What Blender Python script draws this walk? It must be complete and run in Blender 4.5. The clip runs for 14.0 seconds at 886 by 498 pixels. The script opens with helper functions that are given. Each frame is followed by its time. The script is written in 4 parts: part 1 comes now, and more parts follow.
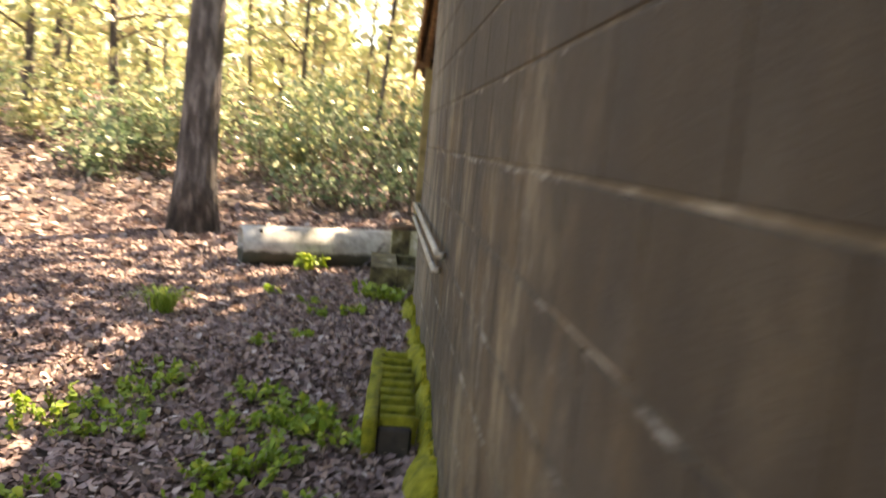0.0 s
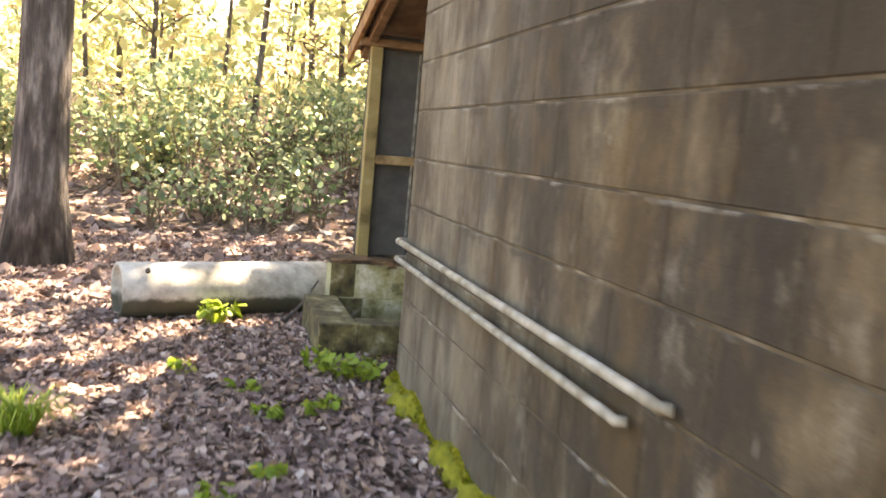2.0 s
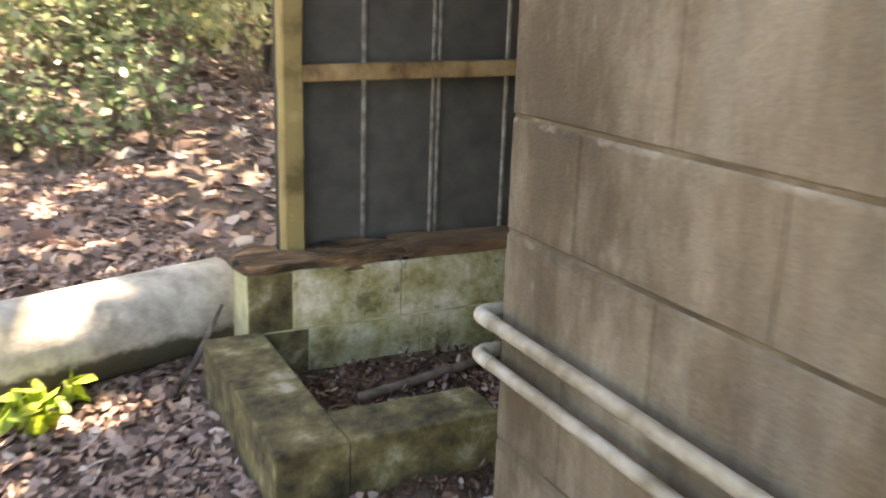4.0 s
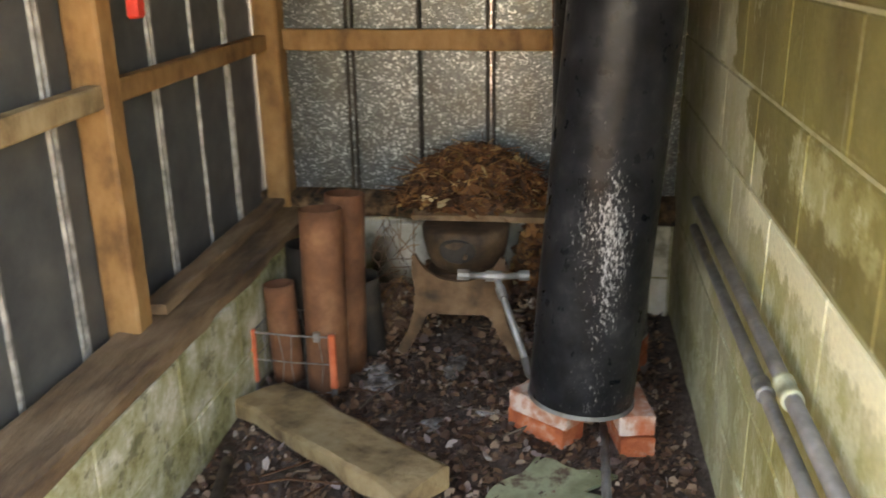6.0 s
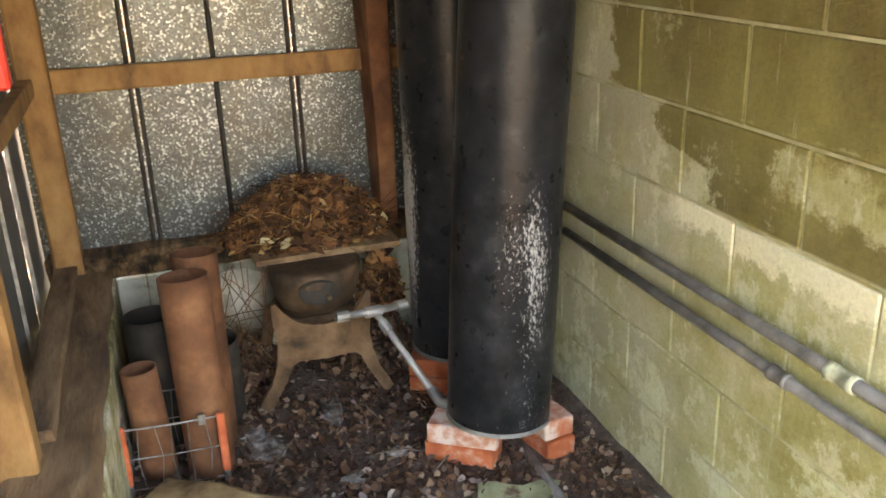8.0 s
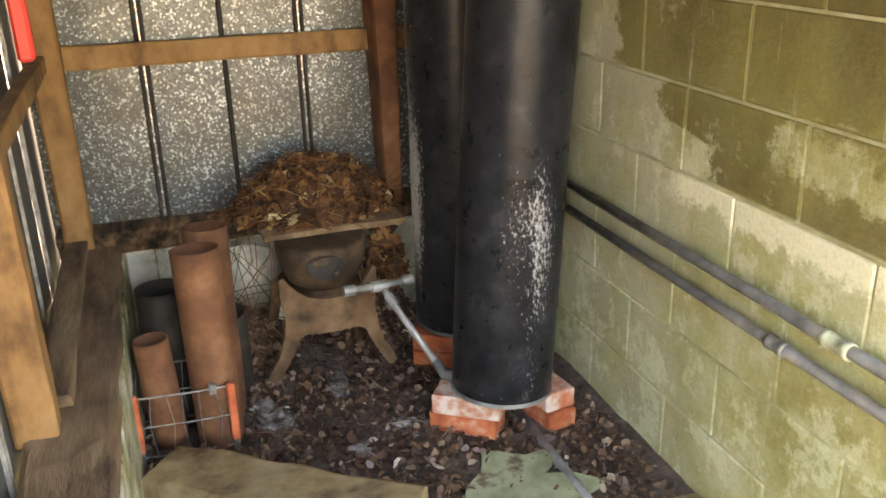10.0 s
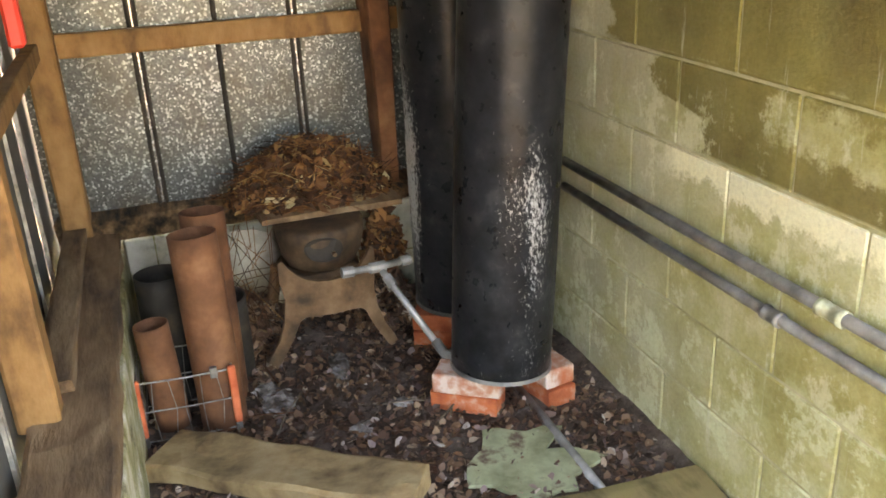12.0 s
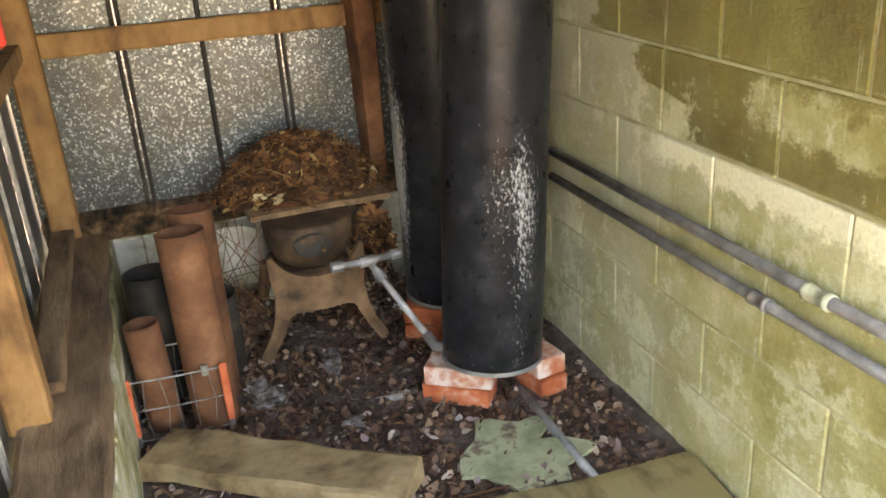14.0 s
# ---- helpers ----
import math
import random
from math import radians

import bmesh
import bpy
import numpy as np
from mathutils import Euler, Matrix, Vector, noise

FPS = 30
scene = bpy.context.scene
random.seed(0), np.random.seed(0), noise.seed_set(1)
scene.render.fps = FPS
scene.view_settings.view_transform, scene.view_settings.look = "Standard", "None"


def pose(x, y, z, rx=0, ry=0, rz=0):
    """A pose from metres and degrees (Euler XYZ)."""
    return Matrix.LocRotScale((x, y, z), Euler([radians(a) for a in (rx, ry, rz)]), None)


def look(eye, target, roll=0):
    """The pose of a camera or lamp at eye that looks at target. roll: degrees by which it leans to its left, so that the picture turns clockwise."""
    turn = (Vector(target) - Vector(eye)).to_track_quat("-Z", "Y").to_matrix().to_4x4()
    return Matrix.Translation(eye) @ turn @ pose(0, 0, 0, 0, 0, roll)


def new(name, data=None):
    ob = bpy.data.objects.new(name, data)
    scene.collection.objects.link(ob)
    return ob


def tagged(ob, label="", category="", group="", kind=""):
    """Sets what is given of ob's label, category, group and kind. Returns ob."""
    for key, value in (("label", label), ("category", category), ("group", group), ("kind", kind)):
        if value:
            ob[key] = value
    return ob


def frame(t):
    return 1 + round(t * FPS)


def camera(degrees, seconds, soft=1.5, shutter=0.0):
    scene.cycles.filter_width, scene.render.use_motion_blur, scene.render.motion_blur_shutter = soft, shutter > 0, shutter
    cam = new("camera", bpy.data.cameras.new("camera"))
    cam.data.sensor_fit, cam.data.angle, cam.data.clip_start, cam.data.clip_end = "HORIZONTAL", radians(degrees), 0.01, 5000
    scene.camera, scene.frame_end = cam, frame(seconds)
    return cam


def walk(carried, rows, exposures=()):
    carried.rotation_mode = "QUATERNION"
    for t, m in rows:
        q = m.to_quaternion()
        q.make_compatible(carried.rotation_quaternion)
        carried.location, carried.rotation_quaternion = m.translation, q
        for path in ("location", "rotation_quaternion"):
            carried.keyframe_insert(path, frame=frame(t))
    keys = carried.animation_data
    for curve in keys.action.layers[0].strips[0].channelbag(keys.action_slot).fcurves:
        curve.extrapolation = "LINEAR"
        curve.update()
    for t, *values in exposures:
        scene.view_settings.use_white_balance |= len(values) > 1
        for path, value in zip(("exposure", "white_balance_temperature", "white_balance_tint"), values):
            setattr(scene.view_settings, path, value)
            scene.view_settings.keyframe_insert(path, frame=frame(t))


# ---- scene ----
cam = camera(53.4, 14.0, soft=1.7, shutter=0.5)
PATH = [
    (0.5, (-0.539, -5.27, 0.944), (-0.162, -3.319, 0.723), -4.1),
    (1, (-0.695, -4.903, 0.895), (-0.316, -2.965, 0.577), -0.9),
    (1.5, (-0.828, -4.346, 0.997), (-0.239, -2.453, 0.734), 3.8),
    (2, (-0.843, -3.741, 1.075), (-0.326, -1.823, 0.846), 5.2),
    (4.5, (-0.782, -0.751, 1.208), (0.342, 0.768, 0.551), -0.4),
    (5, (-0.855, -0.26, 1.212), (0.669, 0.859, 0.561), -2.0),
    (5.5, (-0.769, 0.105, 1.18), (1.08, 0.635, 0.61), -4.0),
    (6, (-0.65, 0.376, 1.304), (1.222, 0.657, 0.659), -1.0),
    (6.5, (-0.561, 0.733, 1.344), (1.305, 0.552, 0.648), 0.9),
    (7, (-0.441, 0.849, 1.359), (1.407, 0.558, 0.652), -0.8),
    (7.5, (-0.432, 0.994, 1.391), (1.374, 0.522, 0.673), -0.6),
    (8, (-0.46, 1.107, 1.425), (1.327, 0.542, 0.727), -2.1),
    (10.5, (-0.514, 1.157, 1.411), (1.256, 0.587, 0.677), -1.7),
    (11, (-0.52, 1.15, 1.409), (1.25, 0.583, 0.67), -2.3),
    (11.5, (-0.526, 1.15, 1.408), (1.243, 0.576, 0.673), -2.9),
    (12, (-0.525, 1.146, 1.403), (1.239, 0.584, 0.645), -2.9),
    (12.5, (-0.527, 1.138, 1.403), (1.232, 0.584, 0.628), -3.4),
    (13, (-0.53, 1.142, 1.403), (1.226, 0.576, 0.631), -3.0),
    (13.5, (-0.531, 1.132, 1.4), (1.223, 0.56, 0.63), -3.4),
    (14, (-0.53, 1.134, 1.401), (1.223, 0.561, 0.628), -4.0),
]

# camera path
walk(cam, [(0.0, pose(-0.274, -5.552, 1.049, 83.18, -5.2, -3.9)), (0.2, pose(-0.424, -5.44, 0.992, 81.75, -1.9, -7.1))] + [(t, look(e, g, r)) for t, e, g, r in PATH],
     exposures=[(0.0, 2.72, 9300, 17), (0.6, 3.0, 9300, 17), (2.2, 3.42, 9300, 17), (4.4, 3.65, 9300, 17), (5.0, 3.9, 9500, 18), (5.5, 4.15, 9600, 17), (6.1, 4.85, 10300, 18), (10.0, 5.3, 10300, 18), (14.0, 5.3, 10300, 18)])

# ---- light ----
world = bpy.data.worlds.new("sky")
scene.world = world
world.use_nodes = True
wn = world.node_tree
sky = wn.nodes.new("ShaderNodeTexSky")
sky.sky_type, sky.sun_disc = "NISHITA", False
sky.sun_elevation, sky.sun_rotation = radians(59), radians(46.5)
wn.links.new(sky.outputs[0], wn.nodes["Background"].inputs[0])
wn.nodes["Background"].inputs[1].default_value = 0.09
sun = new("sun", bpy.data.lights.new("sun", "SUN"))
sun.data.energy, sun.data.angle, sun.data.color = 5.0, radians(0.55), (1.0, 0.93, 0.82)
sun.matrix_world = look((9.5, 9.0, 22.0), (0, 0, 0))


# ---- materials ----
def mat(name, build, rough=0.8, metal=0.0):
    m = bpy.data.materials.new(name)
    m.use_nodes = True
    nt = m.node_tree
    b = nt.nodes["Principled BSDF"]
    b.inputs["Roughness"].default_value, b.inputs["Metallic"].default_value = rough, metal
    build(nt, b)
    return m


def nd(nt, kind, **values):
    n = nt.nodes.new("ShaderNode" + kind)
    for k, v in values.items():
        n.inputs[k].default_value = v
    return n


def pos(nt):
    return nt.nodes.new("ShaderNodeNewGeometry").outputs["Position"]


def scaled(nt, vec, s):
    n = nt.nodes.new("ShaderNodeVectorMath")
    n.operation = "MULTIPLY"
    nt.links.new(vec, n.inputs[0])
    n.inputs[1].default_value = s
    return n.outputs[0]


def noise_of(nt, vec, scale, detail=5.0, rough=0.6):
    n = nd(nt, "TexNoise", Scale=scale, Detail=detail, Roughness=rough)
    nt.links.new(vec, n.inputs["Vector"])
    return n.outputs["Fac"]


def ramp(nt, fac, stops):
    n = nt.nodes.new("ShaderNodeValToRGB")
    e = n.color_ramp.elements
    while len(e) < len(stops):
        e.new(0.5)
    for el, (p, c) in zip(e, stops):
        el.position, el.color = p, (*c, 1)
    nt.links.new(fac, n.inputs[0])
    return n.outputs[0]


def step(nt, fac, a, b):
    n = nt.nodes.new("ShaderNodeMapRange")
    nt.links.new(fac, n.inputs[0])
    n.inputs[1].default_value, n.inputs[2].default_value = a, b
    return n.outputs[0]


def mix(nt, fac, a, b, mode="MIX"):
    n = nt.nodes.new("ShaderNodeMix")
    n.data_type, n.blend_type = "RGBA", mode
    for sock, v in ((n.inputs[0], fac), (n.inputs[6], a), (n.inputs[7], b)):
        if isinstance(v, (int, float)):
            sock.default_value = v
        elif isinstance(v, tuple):
            sock.default_value = (*v, 1)
        else:
            nt.links.new(v, sock)
    return n.outputs[2]


def maths(nt, op, a, b):
    n = nt.nodes.new("ShaderNodeMath")
    n.operation = op
    for sock, v in ((n.inputs[0], a), (n.inputs[1], b)):
        if isinstance(v, (int, float)):
            sock.default_value = v
        else:
            nt.links.new(v, sock)
    return n.outputs[0]


def bump(nt, b, height, strength=0.4, dist=0.01):
    n = nd(nt, "Bump", Strength=strength, Distance=dist)
    nt.links.new(height, n.inputs["Height"])
    nt.links.new(n.outputs[0], b.inputs["Normal"])


def colour(nt, b, c):
    nt.links.new(c, b.inputs["Base Color"])


def rnd(nt):
    return nt.nodes.new("ShaderNodeObjectInfo").outputs["Random"]


def island(nt):
    return nt.nodes.new("ShaderNodeNewGeometry").outputs["Random Per Island"]


def b_wall_a(nt, b):
    p = pos(nt)
    streak = noise_of(nt, scaled(nt, p, (3.0, 3.4, 1.3)), 1.0, 9, 0.68)
    base = ramp(nt, streak, [(0.37, (0.034, 0.022, 0.010)), (0.46, (0.084, 0.060, 0.030)), (0.54, (0.132, 0.099, 0.055)), (0.65, (0.235, 0.19, 0.12))])
    # broad damp stains and small blotches
    blotch = step(nt, noise_of(nt, scaled(nt, p, (1, 1, 0.75)), 1.5, 8, 0.68), 0.48, 0.56)
    c = mix(nt, maths(nt, "MULTIPLY", blotch, 0.78), base, (0.034, 0.027, 0.019))
    small = step(nt, noise_of(nt, p, 7.5, 7, 0.7), 0.5, 0.6)
    c = mix(nt, maths(nt, "MULTIPLY", small, 0.5), c, (0.055, 0.044, 0.03))
    ochre = step(nt, noise_of(nt, scaled(nt, p, (2, 2.4, 1.2)), 1.3, 7), 0.52, 0.62)
    c = mix(nt, maths(nt, "MULTIPLY", ochre, 0.5), c, (0.14, 0.085, 0.028))
    pale = step(nt, noise_of(nt, scaled(nt, p, (1, 1, 0.6)), 4.2, 8, 0.75), 0.56, 0.66)
    c = mix(nt, maths(nt, "MULTIPLY", pale, 0.55), c, (0.30, 0.265, 0.205))
    speck = step(nt, noise_of(nt, scaled(nt, p, (1, 1, 0.3)), 38, 4), 0.67, 0.73)
    c = mix(nt, maths(nt, "MULTIPLY", speck, 0.5), c, (0.36, 0.34, 0.29))
    c = mix(nt, 0.3, c, ramp(nt, rnd(nt), [(0, (0.5, 0.5, 0.5)), (1, (1, 1, 1))]), "MULTIPLY")
    sep = nt.nodes.new("ShaderNodeSeparateXYZ")
    nt.links.new(p, sep.inputs[0])
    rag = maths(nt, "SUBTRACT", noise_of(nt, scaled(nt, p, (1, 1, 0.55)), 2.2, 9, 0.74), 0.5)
    # paler towards the corner, ragged dark zone high up and away from it
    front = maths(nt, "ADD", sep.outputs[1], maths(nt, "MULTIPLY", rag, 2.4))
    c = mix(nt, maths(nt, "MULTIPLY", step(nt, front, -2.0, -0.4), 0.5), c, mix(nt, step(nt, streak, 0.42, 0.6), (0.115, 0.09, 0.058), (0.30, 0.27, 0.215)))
    upper_dark = maths(nt, "ADD", maths(nt, "SUBTRACT", sep.outputs[2], maths(nt, "MULTIPLY", maths(nt, "ADD", sep.outputs[1], 2.4), 0.13)), maths(nt, "MULTIPLY", rag, 3.0))
    upper_dark = maths(nt, "MULTIPLY", step(nt, upper_dark, 0.8, 1.28), step(nt, front, -0.8, -2.2))
    c = mix(nt, maths(nt, "MULTIPLY", upper_dark, 0.86), c, (0.028, 0.019, 0.009))
    # lime squeezed from the bed joints, in broken smears
    bed = maths(nt, "ABSOLUTE", maths(nt, "SUBTRACT", maths(nt, "FRACT", maths(nt, "ADD", maths(nt, "DIVIDE", maths(nt, "SUBTRACT", sep.outputs[2], 0.61), 0.2032), 20.5), 0), 0.47), 0)
    bed = maths(nt, "ADD", bed, maths(nt, "MULTIPLY", maths(nt, "SUBTRACT", noise_of(nt, p, 26, 6, 0.7), 0.5), 0.12))
    smear = maths(nt, "MULTIPLY", step(nt, bed, 0.045, 0.02), step(nt, noise_of(nt, p, 3.3, 7, 0.7), 0.53, 0.62))
    c = mix(nt, maths(nt, "MULTIPLY", smear, 0.45), c, (0.44, 0.41, 0.345))
    under = maths(nt, "MULTIPLY", step(nt, bed, 0.16, 0.05), step(nt, noise_of(nt, scaled(nt, p, (1, 1, 3)), 1.9, 6), 0.52, 0.6))
    c = mix(nt, maths(nt, "MULTIPLY", under, 0.5), c, (0.03, 0.024, 0.016))
    grain = noise_of(nt, p, 150, 6)
    c = mix(nt, 0.45, c, ramp(nt, grain, [(0.3, (0.45, 0.45, 0.45)), (0.65, (1, 1, 1))]), "MULTIPLY")
    colour(nt, b, c)
    bump(nt, b, maths(nt, "ADD", grain, maths(nt, "MULTIPLY", noise_of(nt, p, 14, 5), 2.0)), 0.6, 0.005)


def b_wall_b(nt, b):
    p = pos(nt)
    sep = nt.nodes.new("ShaderNodeSeparateXYZ")
    nt.links.new(p, sep.inputs[0])
    x, z = sep.outputs[0], sep.outputs[2]
    fine = maths(nt, "SUBTRACT", noise_of(nt, p, 9, 9, 0.75), 0.5)
    broad = noise_of(nt, p, 2.6, 8, 0.66)
    xr = maths(nt, "ADD", x, maths(nt, "MULTIPLY", fine, 0.45))
    zr = maths(nt, "ADD", z, maths(nt, "MULTIPLY", fine, 0.28))

    def both(*fs):
        out = fs[0]
        for f in fs[1:]:
            out = maths(nt, "MULTIPLY", out, f)
        return out

    def span(v, a, b2, soft=0.012):
        return maths(nt, "MULTIPLY", step(nt, v, a - soft, a + soft), step(nt, v, b2 + soft, b2 - soft))

    base = ramp(nt, noise_of(nt, p, 3.4, 8, 0.68), [(0.36, (0.30, 0.275, 0.095)), (0.5, (0.44, 0.42, 0.20)), (0.62, (0.56, 0.545, 0.34))])
    # bare grey block away from the open front
    grey = maths(nt, "MULTIPLY", step(nt, xr, 0.95, 1.4), step(nt, broad, 0.36, 0.56))
    c = mix(nt, maths(nt, "MULTIPLY", grey, 0.75), base, (0.46, 0.43, 0.31))
    # chalky scuffs where the film has peeled
    scuff = step(nt, noise_of(nt, scaled(nt, p, (1, 1, 0.8)), 5.0, 10, 0.78), 0.535, 0.58)
    c = mix(nt, maths(nt, "MULTIPLY", scuff, 0.62), c, (0.66, 0.66, 0.46))
    low = both(step(nt, z, 0.44, 0.40), step(nt, noise_of(nt, p, 6.5, 10, 0.76), 0.52, 0.56))
    c = mix(nt, maths(nt, "MULTIPLY", low, 0.55), c, (0.68, 0.72, 0.48))
    # cream coating clinging under the joint above the pipes
    cream = both(step(nt, zr, 0.735, 0.76), step(nt, z, 0.814, 0.806), step(nt, xr, 1.33, 1.2))
    c = mix(nt, maths(nt, "MULTIPLY", cream, 0.92), c, (0.86, 0.83, 0.60))
    # damp olive film on the upper courses, with peeled patches
    high = both(step(nt, maths(nt, "ADD", z, maths(nt, "MULTIPLY", fine, 0.09)), 1.015, 1.03), step(nt, xr, 1.56, 1.53))
    mid = both(span(z, 0.822, 1.03, 0.004), step(nt, maths(nt, "SUBTRACT", xr, maths(nt, "MULTIPLY", step(nt, z, 0.90, 0.93), 0.2)), 1.13, 1.10))
    patch = both(span(zr, 0.905, 0.995), span(xr, 0.44, 0.90))
    damp = both(maths(nt, "MAXIMUM", high, mid), maths(nt, "SUBTRACT", 1.0, maths(nt, "MULTIPLY", patch, 0.85)))
    hole = step(nt, noise_of(nt, p, 4.1, 10, 0.75), 0.57, 0.6)
    damp = both(damp, maths(nt, "SUBTRACT", 1.0, maths(nt, "MULTIPLY", hole, 0.55)))
    c = mix(nt, maths(nt, "MULTIPLY", damp, 0.92), c, mix(nt, step(nt, broad, 0.35, 0.65), (0.105, 0.075, 0.016), (0.25, 0.22, 0.065)))
    # white lime runs beside the upright joints
    runs = step(nt, noise_of(nt, scaled(nt, p, (14, 14, 1.4)), 1.6, 7, 0.7), 0.61, 0.68)
    c = mix(nt, maths(nt, "MULTIPLY", runs, 0.5), c, (0.70, 0.69, 0.52))
    c = mix(nt, 0.18, c, ramp(nt, rnd(nt), [(0, (0.6, 0.62, 0.5)), (1, (1, 1, 1))]), "MULTIPLY")
    grain = noise_of(nt, p, 90, 6, 0.7)
    c = mix(nt, 0.4, c, ramp(nt, grain, [(0.3, (0.5, 0.5, 0.45)), (0.58, (1, 1, 1))]), "MULTIPLY")
    colour(nt, b, c)
    bump(nt, b, maths(nt, "ADD", grain, maths(nt, "MULTIPLY", noise_of(nt, p, 17, 5), 2.0)), 0.55, 0.005)


def b_low(nt, b):
    p = pos(nt)
    c = ramp(nt, noise_of(nt, p, 7, 9, 0.7), [(0.34, (0.13, 0.115, 0.04)), (0.45, (0.30, 0.275, 0.13)), (0.55, (0.44, 0.41, 0.27)), (0.66, (0.66, 0.62, 0.52))])
    dark = step(nt, noise_of(nt, p, 6.0, 10, 0.76), 0.55, 0.60)
    c = mix(nt, maths(nt, "MULTIPLY", dark, 0.55), c, (0.045, 0.04, 0.018))
    colour(nt, b, c)
    bump(nt, b, noise_of(nt, p, 60, 6), 0.6, 0.006)


def simple(stops, scale=8.0, stretch=(1, 1, 1), bs=40.0, strength=0.4, dist=0.005, per=0.0, source=rnd):
    def build(nt, b):
        p = pos(nt)
        c = ramp(nt, noise_of(nt, scaled(nt, p, stretch), scale, 6), stops)
        if per:
            c = mix(nt, per, c, ramp(nt, source(nt), [(0, (0.35, 0.35, 0.35)), (1, (1, 1, 1))]), "MULTIPLY")
        colour(nt, b, c)
        bump(nt, b, noise_of(nt, scaled(nt, p, stretch), bs, 5), strength, dist)
    return build


def b_galv(nt, b):
    p = pos(nt)
    v = nd(nt, "TexVoronoi", Scale=150.0)
    nt.links.new(p, v.inputs["Vector"])
    cell = nt.nodes.new("ShaderNodeSeparateColor")
    nt.links.new(v.outputs["Color"], cell.inputs[0])
    c = ramp(nt, cell.outputs[0], [(0.0, (0.095, 0.102, 0.10)), (0.75, (0.165, 0.173, 0.17)), (1.0, (0.56, 0.58, 0.57))])
    c = mix(nt, maths(nt, "MULTIPLY", step(nt, noise_of(nt, p, 6, 9, 0.72), 0.45, 0.62), 0.6), c, (0.10, 0.092, 0.07))
    colour(nt, b, c)
    nt.links.new(step(nt, cell.outputs[1], -0.9, 2.2), b.inputs["Roughness"])
    bump(nt, b, cell.outputs[2], 0.55, 0.004)


def b_black(yc, width, amount):
    """Black paint, flaked to pale primer in an upright band about y = yc."""
    def build(nt, b):
        p = pos(nt)
        c = ramp(nt, noise_of(nt, p, 14, 6), [(0.35, (0.008, 0.0085, 0.010)), (0.6, (0.020, 0.021, 0.024)), (0.75, (0.045, 0.045, 0.047))])
        sep = nt.nodes.new("ShaderNodeSeparateXYZ")
        nt.links.new(p, sep.inputs[0])
        fl = noise_of(nt, scaled(nt, p, (1, 1, 0.5)), 125, 8, 0.74)
        zone = noise_of(nt, scaled(nt, p, (1, 1, 0.3)), 9, 3)
        low = step(nt, sep.outputs[2], 0.30, 0.14)
        off = maths(nt, "ABSOLUTE", maths(nt, "SUBTRACT", sep.outputs[1], yc), 0)
        band = step(nt, off, width, 0.0)
        top = step(nt, maths(nt, "ABSOLUTE", maths(nt, "SUBTRACT", sep.outputs[2], 0.58), 0), 0.42, 0.12)
        band = maths(nt, "MULTIPLY", band, top)
        f = maths(nt, "ADD", fl, maths(nt, "ADD", maths(nt, "MULTIPLY", zone, 0.38), maths(nt, "ADD", maths(nt, "MULTIPLY", low, 0.13), maths(nt, "MULTIPLY", band, amount))))
        f = step(nt, f, 0.885, 0.985)
        c = mix(nt, maths(nt, "MULTIPLY", f, 0.7), c, (0.58, 0.57, 0.55))
        colour(nt, b, c)
        nt.links.new(ramp(nt, noise_of(nt, p, 20, 4), [(0.3, (0.24, 0.24, 0.24)), (0.7, (0.42, 0.42, 0.42))]), b.inputs["Roughness"])
        b.inputs["Specular IOR Level"].default_value = 0.2
        bump(nt, b, noise_of(nt, p, 60, 5), 0.35, 0.003)
    return build


def b_ground(nt, b):
    p = pos(nt)
    c = ramp(nt, noise_of(nt, p, 16, 8, 0.75), [(0.3, (0.045, 0.032, 0.024)), (0.5, (0.12, 0.085, 0.068)), (0.7, (0.22, 0.165, 0.14))])
    c = mix(nt, maths(nt, "MULTIPLY", step(nt, noise_of(nt, p, 1.3, 5), 0.55, 0.72), 0.5), c, (0.07, 0.055, 0.035))
    colour(nt, b, c)
    bump(nt, b, noise_of(nt, p, 40, 8, 0.7), 0.9, 0.03)


def b_leaf(stops, trans=0.0):
    def build(nt, b):
        c = ramp(nt, island(nt), stops)
        colour(nt, b, c)
        if trans:
            t = nd(nt, "BsdfTranslucent")
            nt.links.new(c, t.inputs[0])
            m = nd(nt, "MixShader", Fac=trans)
            nt.links.new(b.outputs[0], m.inputs[1])
            nt.links.new(t.outputs[0], m.inputs[2])
            nt.links.new(m.outputs[0], nt.nodes["Material Output"].inputs[0])
    return build


def b_tank(nt, b):
    p = pos(nt)
    c = ramp(nt, noise_of(nt, p, 6, 8, 0.7), [(0.3, (0.16, 0.155, 0.125)), (0.46, (0.32, 0.31, 0.28)), (0.62, (0.48, 0.47, 0.43))])
    # shade of the underside painted black-green, ending in a ragged line
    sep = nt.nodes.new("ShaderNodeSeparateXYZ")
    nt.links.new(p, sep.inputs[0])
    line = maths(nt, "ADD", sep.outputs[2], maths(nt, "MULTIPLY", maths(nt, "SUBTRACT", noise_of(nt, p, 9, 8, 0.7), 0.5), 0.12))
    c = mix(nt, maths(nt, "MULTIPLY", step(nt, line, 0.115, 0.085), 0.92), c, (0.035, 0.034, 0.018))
    colour(nt, b, c)
    bump(nt, b, noise_of(nt, p, 60, 6), 0.5, 0.005)


